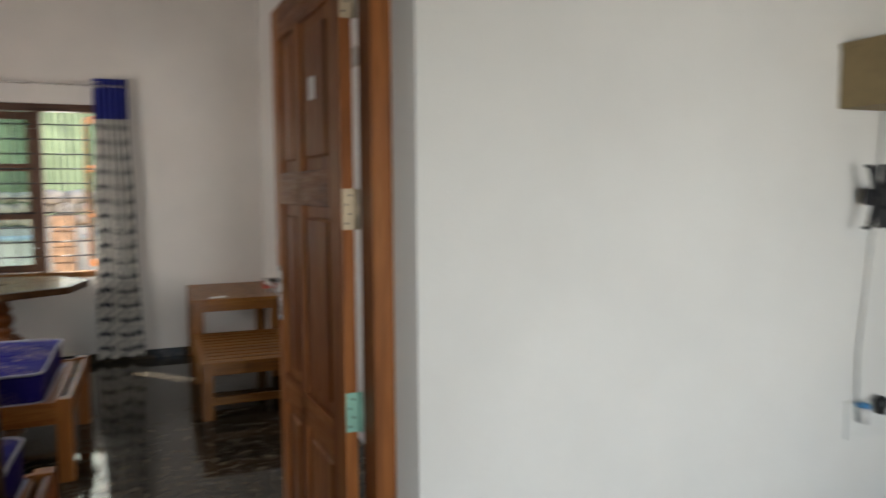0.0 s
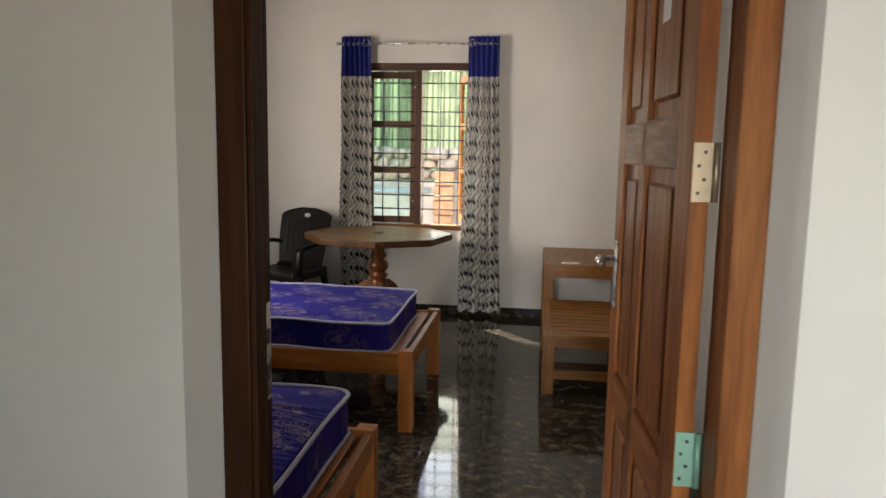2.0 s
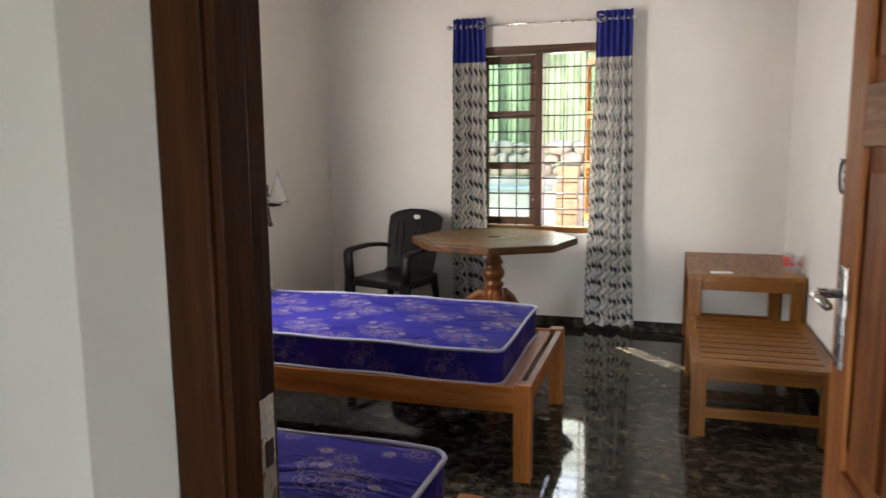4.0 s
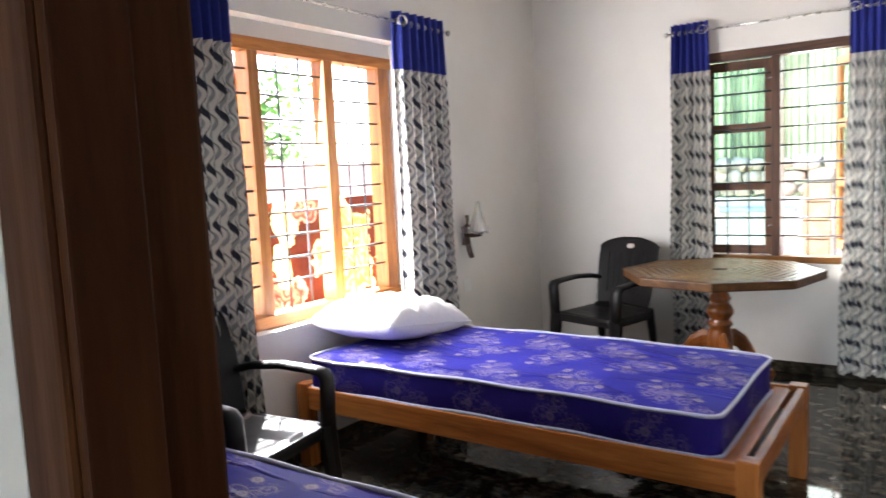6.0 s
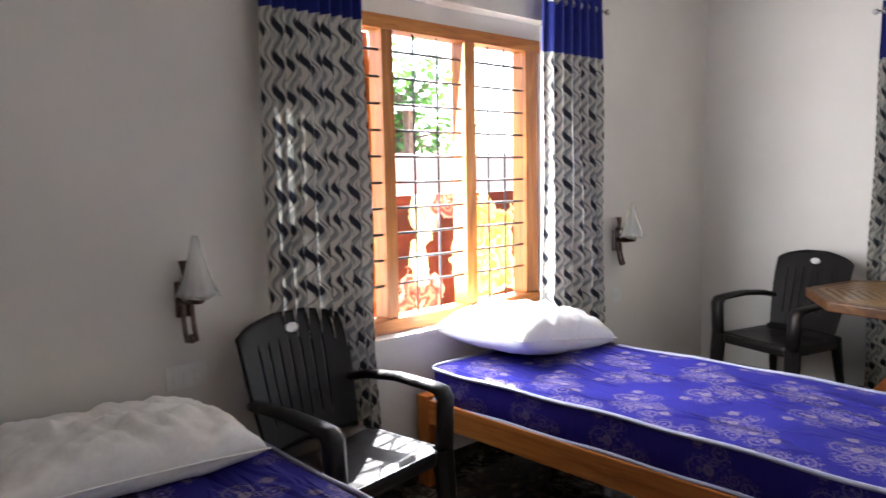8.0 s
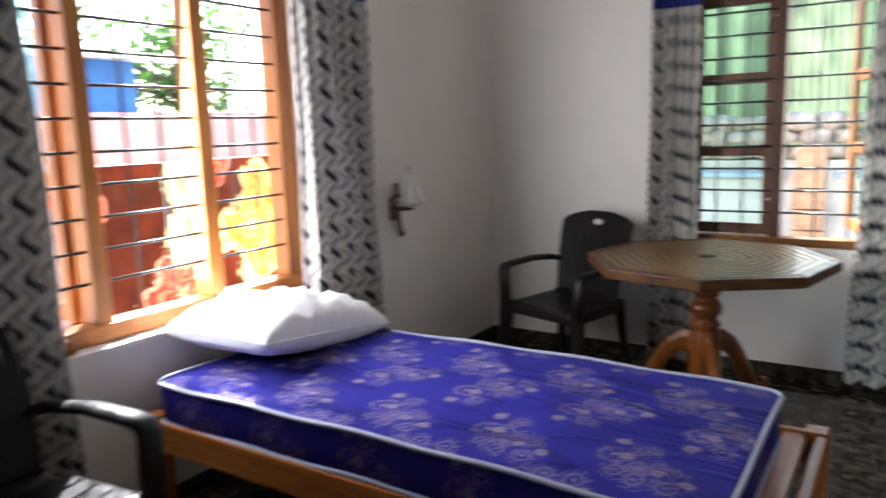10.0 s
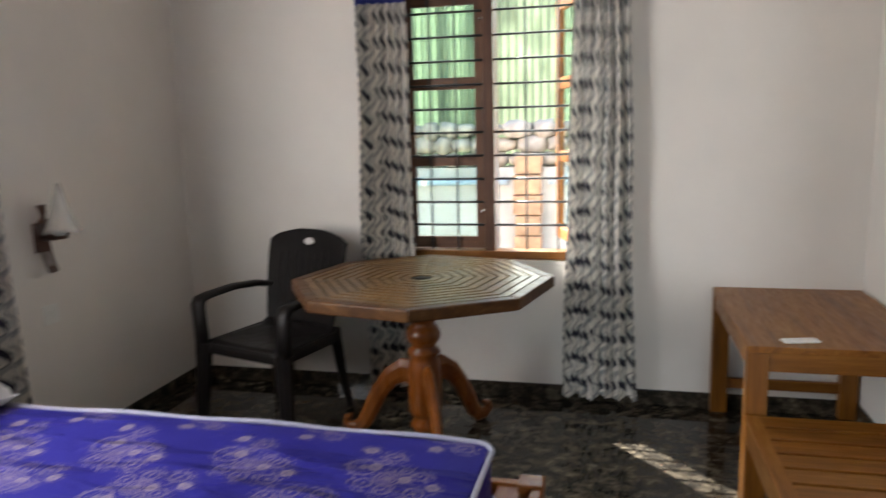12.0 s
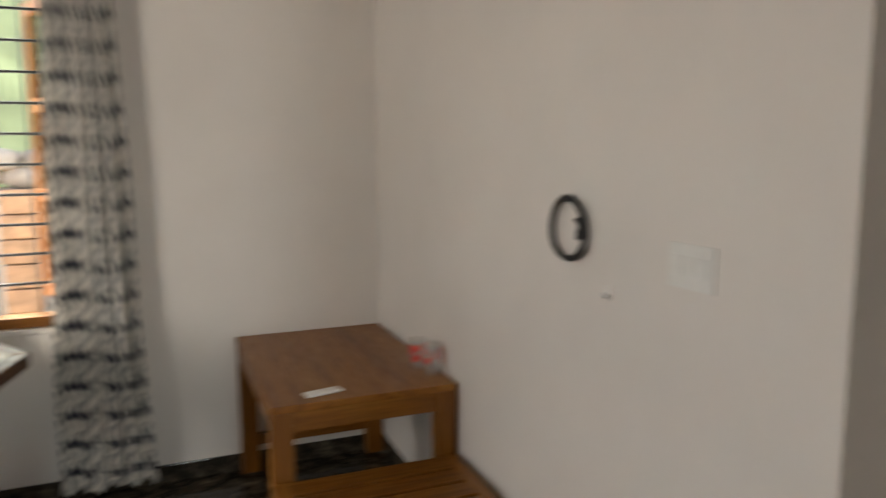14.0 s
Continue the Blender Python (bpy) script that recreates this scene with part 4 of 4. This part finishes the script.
def slat_bench(m):
    t = thing("slatted_bench", m, "low brown slatted wooden bench beside the table", "bench")
    a, b, H = 0.32, 0.505, 0.365
    for sx in (-1, 1):
        for sy in (-1, 1):
            part("leg", cuboid(min(sx * a, sx * (a - 0.07)), max(sx * a, sx * (a - 0.07)), min(sy * b, sy * (b - 0.06)), max(sy * b, sy * (b - 0.06)), 0, H - 0.02), TEAK_Z, t, "", 0.003)
        part("side_rail", cuboid(sx * (a - 0.017) - 0.016, sx * (a - 0.017) + 0.016, -b + 0.06, b - 0.06, H - 0.09, H - 0.02), TEAK_Y, t, "", 0.002)
        part("top_border", cuboid(min(sx * a, sx * (a - 0.05)), max(sx * a, sx * (a - 0.05)), -b, b, H - 0.02, H), TEAK_Y, t, "", 0.002)
    for s in (-1, 1):
        part("end_rail", cuboid(-a + 0.07, a - 0.07, s * (b - 0.02) - 0.012, s * (b - 0.02) + 0.012, H - 0.085, H - 0.02), TEAK_X, t, "", 0.002)
        part("stretcher", cuboid(-a + 0.07, a - 0.07, s * (b - 0.03) - 0.012, s * (b - 0.03) + 0.012, 0.09, 0.14), TEAK_X, t, "", 0.002)
    n = 10
    for k in range(n):
        y0 = -b + k * (2 * b) / n
        part("slat", cuboid(-a + 0.05, a - 0.05, y0 + (0.009 if k else 0), y0 + 2 * b / n - (0.009 if k < n - 1 else 0), H - 0.02, H - 0.001), TEAK_X, t, "", 0.002)
    return t


side_table(pose(1.532, 6.835, 0))
slat_bench(pose(1.522, 5.825, 0))

# ---- wall fittings in the bedroom ----


def sconce(m, label):
    """Wall lamp: local x along the wall, y out of it."""
    s = thing("wall_lamp", m, label, "wall lamp", "wall lamps")
    part("back_plate", cuboid(-0.032, 0.032, 0, 0.018, 0.935, 1.06), SCONCEWOOD, s, "", 0.004)
    part("top_flare", prism(bmesh.new(), [(-0.016, 0.018), (0.016, 0.018), (0.014, 0.045), (-0.014, 0.045)], 1.055, 1.075), SCONCEWOOD, s, "", 0.002)
    part("top_flare", sweep(bmesh.new(), [(0, 0.03, 1.07), (0, 0.034, 1.10), (0, 0.03, 1.135)], [(0.012, 0.008), (0.016, 0.008), (0.024, 0.009)], side=(1, 0, 0), n=8, square=True), SCONCEWOOD, s)
    for sx in (-1, 1):
        part("bracket_strip", sweep(bmesh.new(), [(sx * 0.017, 0.028, 0.98), (sx * 0.017, 0.034, 0.93), (sx * 0.017, 0.044, 0.885), (sx * 0.017, 0.058, 0.852)], (0.0075, 0.008), side=(1, 0, 0), n=8, square=True), SCONCEWOOD, s)
    part("bracket_foot", sweep(bmesh.new(), [(0, 0.0475, 0.876), (0, 0.059, 0.848)], (0.0098, 0.009), side=(1, 0, 0), n=8, square=True), SCONCEWOOD, s)
    part("arm", sweep(bmesh.new(), [(0, 0.018, 1.0), (0, 0.08, 1.0), (0, 0.135, 1.005)], [(0.016, 0.016), (0.014, 0.015), (0.02, 0.012)], side=(1, 0, 0), n=8), SCONCEWOOD, s, "", 0, True)
    part("cup", lathe(bmesh.new(), [(0.016, 1.008), (0.032, 1.014), (0.036, 1.024), (0.02, 1.03)], 18, (0, 0.12)), STEEL, s, "chrome cup", 0, True)
    bm = bmesh.new()
    n, rings = 36, []
    for r, z in ((0.072, 1.02), (0.06, 1.045), (0.047, 1.08), (0.034, 1.12), (0.022, 1.17), (0.010, 1.225)):
        rings.append([bm.verts.new((r * (1 + 0.06 * math.cos(12 * a)) * math.cos(a), 0.12 + r * (1 + 0.06 * math.cos(12 * a)) * math.sin(a), z + 0.006 * math.cos(6 * a) * (z < 1.03))) for a in [2 * math.pi * k / n for k in range(n)]])
    for a, b in zip(rings, rings[1:]):
        for k in range(n):
            bm.faces.new((a[k], a[(k + 1) % n], b[(k + 1) % n], b[k]))
    bmesh.ops.solidify(bm, geom=bm.faces[:], thickness=0.0025)
    part("glass_shade", bm, FROST, s, "fluted frosted glass shade", 0, True)
    return s


sconce(pose(WEST, 3.565, -0.01, 0, 0, -90), "dark wooden wall lamp with fluted frosted glass shade")
sconce(pose(WEST, 6.225, 0, 0, 0, -90), "dark wooden wall lamp with fluted frosted glass shade")


def switch_plate(m, w, h, keys, label):
    s = thing("switch_plate", m, label, "switch", "switch plates")
    part("plate", cuboid(-w / 2, w / 2, 0, 0.005, -h / 2, h / 2), SWITCH, s, "", 0.002)
    for k in range(keys):
        x = (k + 0.5) / keys * w * 0.8 - w * 0.4
        part("key", cuboid(x - 0.012, x + 0.012, 0.005, 0.008, -0.02, 0.02), SWITCH, s, "", 0.0012)
    return s


switch_plate(pose(WEST, 3.56, 0.71, 0, 0, -90), 0.15, 0.085, 3, "white plastic switch plate beside the bed")
switch_plate(pose(WEST, 6.24, 0.66, 0, 0, -90), 0.09, 0.085, 2, "white plastic socket plate low on the wall")
switch_plate(pose(EAST, 5.20, 1.20, 0, 0, 90), 0.13, 0.09, 3, "white plastic switch plate on the white wall")
coil = thing("cable_coil", pose(EAST, 5.64, 1.232, 0, 0, 90), "coiled black cable hanging on the wall", "cable")
loop = []
for k in range(121):
    a = 2 * math.pi * k / 40 + 0.4
    loop.append(((0.078 + 0.016 * math.sin(a * 0.37)) * math.cos(a), 0.012 + 0.004 * math.sin(a * 0.61), (0.076 + 0.005 * math.cos(a * 0.29)) * math.sin(a)))
part("cable", sweep(bmesh.new(), loop, (0.0045, 0.0045), side=(0, 1, 0), n=6), CABLE, coil, "", 0, True)
part("tie", sweep(bmesh.new(), [(-0.045, 0.012, 0.03), (-0.058, 0.012, 0.0), (-0.056, 0.012, -0.02)], (0.011, 0.011), n=8), CABLE, coil, "", 0, True)
part("nail", rod((0.0, 0.0, 0.084), (0.0, 0.03, 0.086), 0.003), STEEL, coil, "", 0, True)
# hook added where the wall only has a small white scratch
hook = thing("wall_hook", pose(EAST, 5.475, 1.10, 0, 0, 90), "small white hook standing in for a wall scratch", "hook")
part("pad", cuboid(-0.008, 0.008, 0, 0.004, -0.018, 0.018), SWITCH, hook, "", 0.0015)
part("prong", sweep(bmesh.new(), [(0, 0.003, -0.006), (0, 0.014, -0.012), (0, 0.018, 0.0)], (0.003, 0.003)), SWITCH, hook, "", 0, True)

# ---- things on the side table ----


def tumbler(m, seed):
    t = thing("drinking_glass", m, "clear drinking glass with red flower print", "glass", "drinking glasses")
    part("glass_body", lathe(bmesh.new(), [(0.026, 0.0), (0.028, 0.004), (0.036, 0.118), (0.0345, 0.118), (0.026, 0.012), (0.002, 0.010)], 24), CLEAR, t, "", 0, True)
    rnd = random.Random(seed)
    for k in range(26):
        a, z = rnd.uniform(0, 6.28), rnd.uniform(0.045, 0.095)
        da, dz = rnd.uniform(0.14, 0.3), rnd.uniform(0.006, 0.014)

        def f(u, v):
            an, zz = a + (u - 0.5) * 2 * da * (1 - 0.5 * abs(v * 2 - 1)), z + (v - 0.5) * 2 * dz
            r = 0.0284 + 0.0076 * zz / 0.118 + 0.0006
            return (r * math.cos(an), r * math.sin(an), zz)
        part("printed_flower", sheet(f, 4, 4, 0.0003), REDPRINT, t, "red printed flower")
    return t


tumbler(pose(1.785, 6.56, 0.615), 3)
tumbler(pose(1.815, 6.475, 0.615, 0, 0, 40), 4)
pk = thing("paper_packet", pose(1.40, 6.43, 0.615, 0, 0, 12), "small white paper packet on the table", "packet")
part("wrapper", rr_loft([(0.004, 0.0), (0.0, 0.003), (0.0, 0.006), (0.006, 0.009)], 0.062, 0.026, 0.008, 4), PAPER, pk, "", 0, True)
part("crimp", cuboid(-0.066, -0.058, -0.024, 0.024, 0.002, 0.005), PAPER, pk)

# ---- hall wall fittings ----
bx = thing("wall_box", pose(3.09, 2.30, 1.665), "pale brown box mounted high on the wall", "box")
part("body", cuboid(-0.19, 0.19, -0.16, 0, 0, 0.19), CARTON, bx, "", 0.003)
part("lid_edge", cuboid(-0.193, 0.193, -0.163, 0.0, 0.175, 0.194), CARTON, bx, "", 0.002)
tv = thing("tv_bracket", pose(3.02, 2.30, 1.40), "black steel screen bracket fixed to the wall", "bracket")
part("wall_plate", cuboid(0.05, 0.13, -0.012, 0, -0.1, 0.1), IRON, tv, "", 0.002)
part("arm", cuboid(-0.06, 0.06, -0.075, -0.05, -0.025, 0.025), IRON, tv, "", 0.003)
part("pivot", rod((0.07, -0.04, -0.04), (0.07, -0.04, 0.04), 0.02, 10), IRON, tv)
for s in (-1, 1):
    part("claw", sweep(bmesh.new(), [(-0.04 + s * 0.0, -0.08, 0), (-0.06, -0.085, s * 0.04), (-0.075, -0.085, s * 0.085), (-0.095, -0.085, s * 0.092)], (0.012, 0.006), n=6), IRON, tv)
    part("claw", sweep(bmesh.new(), [(0.07, -0.08, 0), (0.085, -0.085, s * 0.04), (0.10, -0.085, s * 0.085), (0.118, -0.085, s * 0.092)], (0.012, 0.006), n=6), IRON, tv)
cb = thing("cable", pose(3.055, 2.295, 0), "white cable running down the wall", "cable")
part("lead", sweep(bmesh.new(), [(0.03, -0.004, 1.66), (0.015, -0.006, 1.4), (-0.02, -0.006, 1.1), (-0.04, -0.005, 0.9), (-0.045, -0.012, 0.755)], (0.004, 0.004)), CABLEWHITE, cb, "", 0, True)
so = thing("wall_socket", pose(3.035, 2.30, 0.69), "white double socket with plugs in it", "socket")
part("plate", cuboid(-0.06, 0.12, -0.012, 0, -0.06, 0.06), SWITCH, so, "", 0.003)
part("plug", lathe(bmesh.new(), [(0.016, 0.0), (0.02, 0.03), (0.014, 0.05)], 12, (-0.02, -0.035)), CABLEWHITE, so, "", 0, True)
part("plug_cap", lathe(bmesh.new(), [(0.021, 0.05), (0.021, 0.06), (0.01, 0.064)], 12, (-0.02, -0.035)), plain("blue_plug_plastic", (0.05, 0.2, 0.42), 0.4), so, "blue plug cap", 0, True)
part("plug", lathe(bmesh.new(), [(0.016, 0.02), (0.024, 0.06), (0.012, 0.075)], 12, (0.06, -0.035)), CABLE, so, "black plug", 0, True)

# ---- yard ----


def translucent(name, c, amount, rough=0.5, vary=0.3, scale=1.5):
    m = plain(name, c, rough, 0, vary, scale)
    nt = m.node_tree
    b, tr, mix = nt.nodes["Principled BSDF"], nt.nodes.new("ShaderNodeBsdfTranslucent"), nt.nodes.new("ShaderNodeMixShader")
    nt.links.new(b.inputs["Base Color"].links[0].from_socket, tr.inputs[0])
    mix.inputs[0].default_value = amount
    nt.links.new(b.outputs[0], mix.inputs[1]), nt.links.new(tr.outputs[0], mix.inputs[2])
    nt.links.new(mix.outputs[0], nt.nodes["Material Output"].inputs[0])
    return m


def flower_blanket():
    m, nt, b = mat_new("flower_print_blanket", 0.95)
    v = coords(nt, (0.0001, 1, 1))
    sep = nt.nodes.new("ShaderNodeSeparateXYZ")
    nt.links.new(v, sep.inputs[0])
    rag = op(nt, "MULTIPLY", op(nt, "SUBTRACT", noise_tex(nt, v, 9, 5), 0.5), 0.95)
    col = ramp(nt, noise_tex(nt, v, 3, 3), [(0.35, (0.11, 0.025, 0.012)), (0.7, (0.24, 0.06, 0.02))])

    def bloom(col, y, z, ry, rz, petals, stops):
        a, c = op(nt, "DIVIDE", op(nt, "SUBTRACT", sep.outputs[1], y), ry), op(nt, "DIVIDE", op(nt, "SUBTRACT", sep.outputs[2], z), rz)
        r = op(nt, "SQRT", op(nt, "ADD", op(nt, "MULTIPLY", a, a), op(nt, "MULTIPLY", c, c)))
        lobes = op(nt, "MULTIPLY", op(nt, "SINE", op(nt, "MULTIPLY", op(nt, "ARCTAN2", a, c), petals)), 0.12)
        d = op(nt, "ADD", op(nt, "MULTIPLY", r, 0.8), op(nt, "ADD", lobes, rag))
        return mixc(nt, grey(nt, d, 0.86, 0.8), col, ramp(nt, d, stops))
    gold = [(0.0, (0.9, 0.5, 0.08)), (0.2, (0.95, 0.8, 0.4)), (0.3, (0.85, 0.33, 0.03)), (0.5, (0.95, 0.75, 0.3)), (0.6, (0.85, 0.36, 0.04)), (0.78, (0.95, 0.82, 0.45))]
    scarlet = [(0.0, (0.9, 0.6, 0.4)), (0.2, (0.62, 0.05, 0.03)), (0.4, (0.9, 0.35, 0.22)), (0.6, (0.6, 0.05, 0.03)), (0.8, (0.92, 0.55, 0.4))]
    leafy = [(0.0, (0.75, 0.62, 0.25)), (0.4, (0.92, 0.88, 0.66)), (0.8, (0.8, 0.75, 0.4))]
    col = bloom(col, 6.73, 0.79, 0.32, 0.4, 5, gold)
    col = bloom(col, 6.0, 0.42, 0.27, 0.25, 5, scarlet)
    col = bloom(col, 6.07, 1.12, 0.12, 0.2, 2, leafy)
    col = bloom(col, 6.03, 0.75, 0.09, 0.17, 2, leafy)
    col = bloom(col, 6.28, 1.2, 0.14, 0.12, 4, scarlet)
    col = bloom(col, 5.35, 1.02, 0.16, 0.2, 3, scarlet)
    col = bloom(col, 7.38, 0.6, 0.26, 0.3, 5, gold)
    nt.links.new(col, b.inputs["Base Color"])
    tr, mix = nt.nodes.new("ShaderNodeBsdfTranslucent"), nt.nodes.new("ShaderNodeMixShader")
    nt.links.new(b.inputs["Base Color"].links[0].from_socket, tr.inputs[0])
    mix.inputs[0].default_value = 0.72
    nt.links.new(b.outputs[0], mix.inputs[1]), nt.links.new(tr.outputs[0], mix.inputs[2])
    nt.links.new(mix.outputs[0], nt.nodes["Material Output"].inputs[0])
    bump(nt, b, noise_tex(nt, v, 90, 3), 0.3, 0.01)
    return m


LEAF = translucent("leaf_green", (0.07, 0.16, 0.025), 0.45, 0.45, 0.5, 3)
EARTH = plain("pale_dry_earth", (0.52, 0.44, 0.34), 0.9, 0, 0.25, 3)
PINK = paint("pink_yard_wall_paint", (0.66, 0.42, 0.38), 0.7, 0.1)
WHITEWASH = paint("stained_whitewash", (0.62, 0.61, 0.56), 0.8, 0.2)
GREENSHEET = translucent("green_translucent_sheet", (0.15, 0.19, 0.115), 0.5, 0.4, 0.35, 1.7)
LATERITE = plain("rough_laterite_block", (0.46, 0.28, 0.16), 0.9, 0, 0.35, 9)
STONE = plain("grey_field_stone", (0.42, 0.36, 0.29), 0.9, 0, 0.35, 7)
PIPE = plain("pale_blue_pipe", (0.4, 0.52, 0.6), 0.5)
BLUETARP = plain("blue_painted_sheet", (0.05, 0.2, 0.55), 0.5, 0, 0.25, 4)
ROOFSHEET = plain("pale_roof_sheet", (0.7, 0.7, 0.68), 0.5, 0, 0.1, 2)
BARK = plain("grey_brown_bark", (0.16, 0.11, 0.07), 0.95, 0, 0.35, 14)
structure("ground", cuboid(-400, 400, -400, 400, -0.7, -0.5), EARTH, "pale dry earth yard", "ground")
structure("yard_wall_north", cuboid(-9, 6, 10.3, 10.6, -0.5, 1.03), WHITEWASH, "stained whitewashed yard wall", "wall")
sh = thing("sheet_fence", pose(0, 10.72, 0), "green corrugated translucent sheet fence above the wall", "fence")
for k in range(9):
    x0 = -5.2 + k * 0.95
    part("sheet", sheet(lambda u, v: (x0 + 1.0 * u, 0.018 * math.sin((x0 + u) / 0.076 * 6.283) + 0.01 * (k % 2), 1.0 + 1.8 * v), 150, 1), GREENSHEET, sh, "", 0, True)
for k in range(5):
    part("post", cuboid(-5 + 2 * k, -4.93 + 2 * k, 0.05, 0.12, -0.5, 2.85), BARK, sh)


def boulder(rx, ry, rz, seed):
    bm = bmesh.new()
    bmesh.ops.create_icosphere(bm, subdivisions=2, radius=1.0)
    for v in bm.verts:
        c = v.co
        q = 1 + 0.34 * noise.noise(c * 1.9 + Vector((seed * 7.1, 0, 0)))
        v.co = Vector((max(-0.82, min(0.82, c.x)) * rx, max(-0.8, min(0.8, c.y)) * ry, max(-0.8, min(0.8, c.z)) * rz)) * q
    return bm


rb = thing("rubble_course", pose(0, 10.42, 1.03), "row of rough stones on the yard wall", "stones")
rnd = random.Random(5)
x = -3.6
k = 0
while x < 2.4:
    w = rnd.uniform(0.13, 0.3)
    for row in range(3):
        o = part("stone", boulder(w * 0.6, 0.17, rnd.uniform(0.07, 0.105), k + row * 50), STONE, rb, "", 0, True)
        o.location = (x + w / 2 + (0.0, 0.09, -0.04)[row], rnd.uniform(-0.03, 0.03), 0.07 + 0.135 * row)
    x += w
    k += 1
lp = thing("laterite_pillar", pose(-0.03, 10.22, -0.5), "stacked brown laterite blocks against the wall", "pillar")
for k in range(9):
    part("block", cuboid(-0.13 + 0.01 * (k % 3), 0.13 - 0.008 * (k % 2), -0.08, 0.08, 0.185 * k, 0.185 * k + 0.175), LATERITE, lp, "", 0.012)
pp = thing("water_pipe", pose(0, 10.26, 0.9), "pale blue plastic pipe along the wall", "pipe")
part("tube", rod((-6, 0, 0), (-0.22, 0, 0), 0.028, 10), PIPE, pp, "", 0, True)
part("tube", rod((0.16, 0, 0), (5, 0, 0), 0.028, 10), PIPE, pp, "", 0, True)
part("clip", cuboid(-1.02, -0.98, -0.03, 0.05, -0.035, 0.035), STEEL, pp)

structure("yard_wall_west", cuboid(-5.7, -5.5, 3, 30, -0.5, 1.66), PINK, "pink painted yard wall", "wall")
line = thing("clothes_line", pose(-3.2, 0, 0), "thin clothes line strung across the yard", "clothes line")
part("rope", sweep(bmesh.new(), [(0, 2 + 0.8 * k, 1.36 - 0.10 * math.sin(math.pi * k / 10)) for k in range(11)], (0.004, 0.004), n=5), CABLEWHITE, line, "", 0, True)
for y in (2.0, 10.0):
    part("post", rod((0, y, -0.5), (0, y, 1.45), 0.03), BARK, line)
bl = thing("blanket", pose(-3.2, 0, 0), "fleece blanket with yellow and red flowers, hung to dry", "blanket")
for s, zb in ((0.03, 0.18), (-0.03, 1.05)):
    part("fold", sheet(lambda u, v: (s + 0.025 * math.sin(9 * u + 3 * v), 5.25 + 2.3 * u, zb + (1.262 - zb) * v + 0.0 * u), 40, 16, 0.008), flower_blanket() if s > 0 else bl.children[0].data.materials[0], bl, "", 0, True)

shed = thing("shed", pose(-7.6, 7.6, -0.5), "small blue shed with pale sheet roof beyond the wall", "shed")
part("wall", cuboid(-1, 1, -2.2, 0.6, 0, 2.75), BLUETARP, shed)
part("roof", sheet(lambda u, v: (-1.3 + 3.0 * u, -2.6 + 3.6 * v, 3.0 - 0.28 * u + 0.02 * math.sin(v * 3.6 / 0.076 * 6.28 / 2)), 2, 180, 0.012), ROOFSHEET, shed)
for y in (-2.1, 0.8):
    part("post", cuboid(1.45, 1.55, y, y + 0.1, 0, 2.75), BARK, shed)


def tree(x, y, h, crown, leaves, seed, label, lift=0.0):
    t = thing("tree", pose(x, y, -0.5), label, "tree", "yard trees")
    r = random.Random(seed)
    tips = []
    part("trunk", sweep(bmesh.new(), [(0, 0, 0), (0.08, 0.05, h * 0.25 + lift), (0.0, 0.12, h * 0.5 + lift), (0.1, 0.1, h * 0.72 + lift)], [(0.16, 0.16), (0.13, 0.13), (0.1, 0.1), (0.06, 0.06)], n=9), BARK, t, "", 0, True)
    for k in range(16):
        a, z = k * 2.4 + r.uniform(-0.4, 0.4), h * r.uniform(0.35, 0.7)
        e = Vector((math.cos(a), math.sin(a), r.uniform(0.2, 0.9))).normalized() * crown * r.uniform(0.55, 0.95)
        p0 = Vector((0.04, 0.1, z + lift))
        mid = p0 + e * 0.5 + Vector((0, 0, 0.1))
        part("limb", sweep(bmesh.new(), [p0, mid, p0 + e], [(0.05, 0.05), (0.03, 0.03), (0.012, 0.012)], n=6), BARK, t, "", 0, True)
        tips += [p0 + e, mid, p0 + e * 0.8]
    vs, fs = [], []
    for k in range(leaves):
        c = r.choice(tips) + Vector((r.gauss(0, 1), r.gauss(0, 1), r.gauss(0, 0.8))) * crown * 0.2
        d = Vector((r.uniform(-1, 1), r.uniform(-1, 1), r.uniform(-0.7, 0.4))).normalized()
        s = d.cross(Vector((r.uniform(-1, 1), r.uniform(-1, 1), 1))).normalized()
        L, w = r.uniform(0.12, 0.24), r.uniform(0.03, 0.06)
        i = len(vs)
        vs += [c, c + d * L * 0.45 + s * w, c + d * L, c + d * L * 0.45 - s * w]
        fs.append((i, i + 1, i + 2, i + 3))
    me = bpy.data.meshes.new("crown")
    me.from_pydata([tuple(v) for v in vs], [], fs)
    me.materials.append(LEAF)
    cr = new("crown", me)
    cr.parent = t
    return t


tree(-8.0, 9.75, 4.4, 1.35, 1300, 1, "leafy green tree behind the pink wall")
tree(-10.5, 8.6, 6.0, 2.8, 1500, 2, "tall leafy green tree behind the shed")
tree(-6.6, 14.5, 4.2, 2.0, 1300, 3, "small leafy green tree in the yard")
# added, unseen tree: its raised crown breaks up sun through the north window
tree(-3.0, 13.4, 13.5, 3.4, 9000, 7, "tall leafy tree added out of view to filter the sun", 4.35)
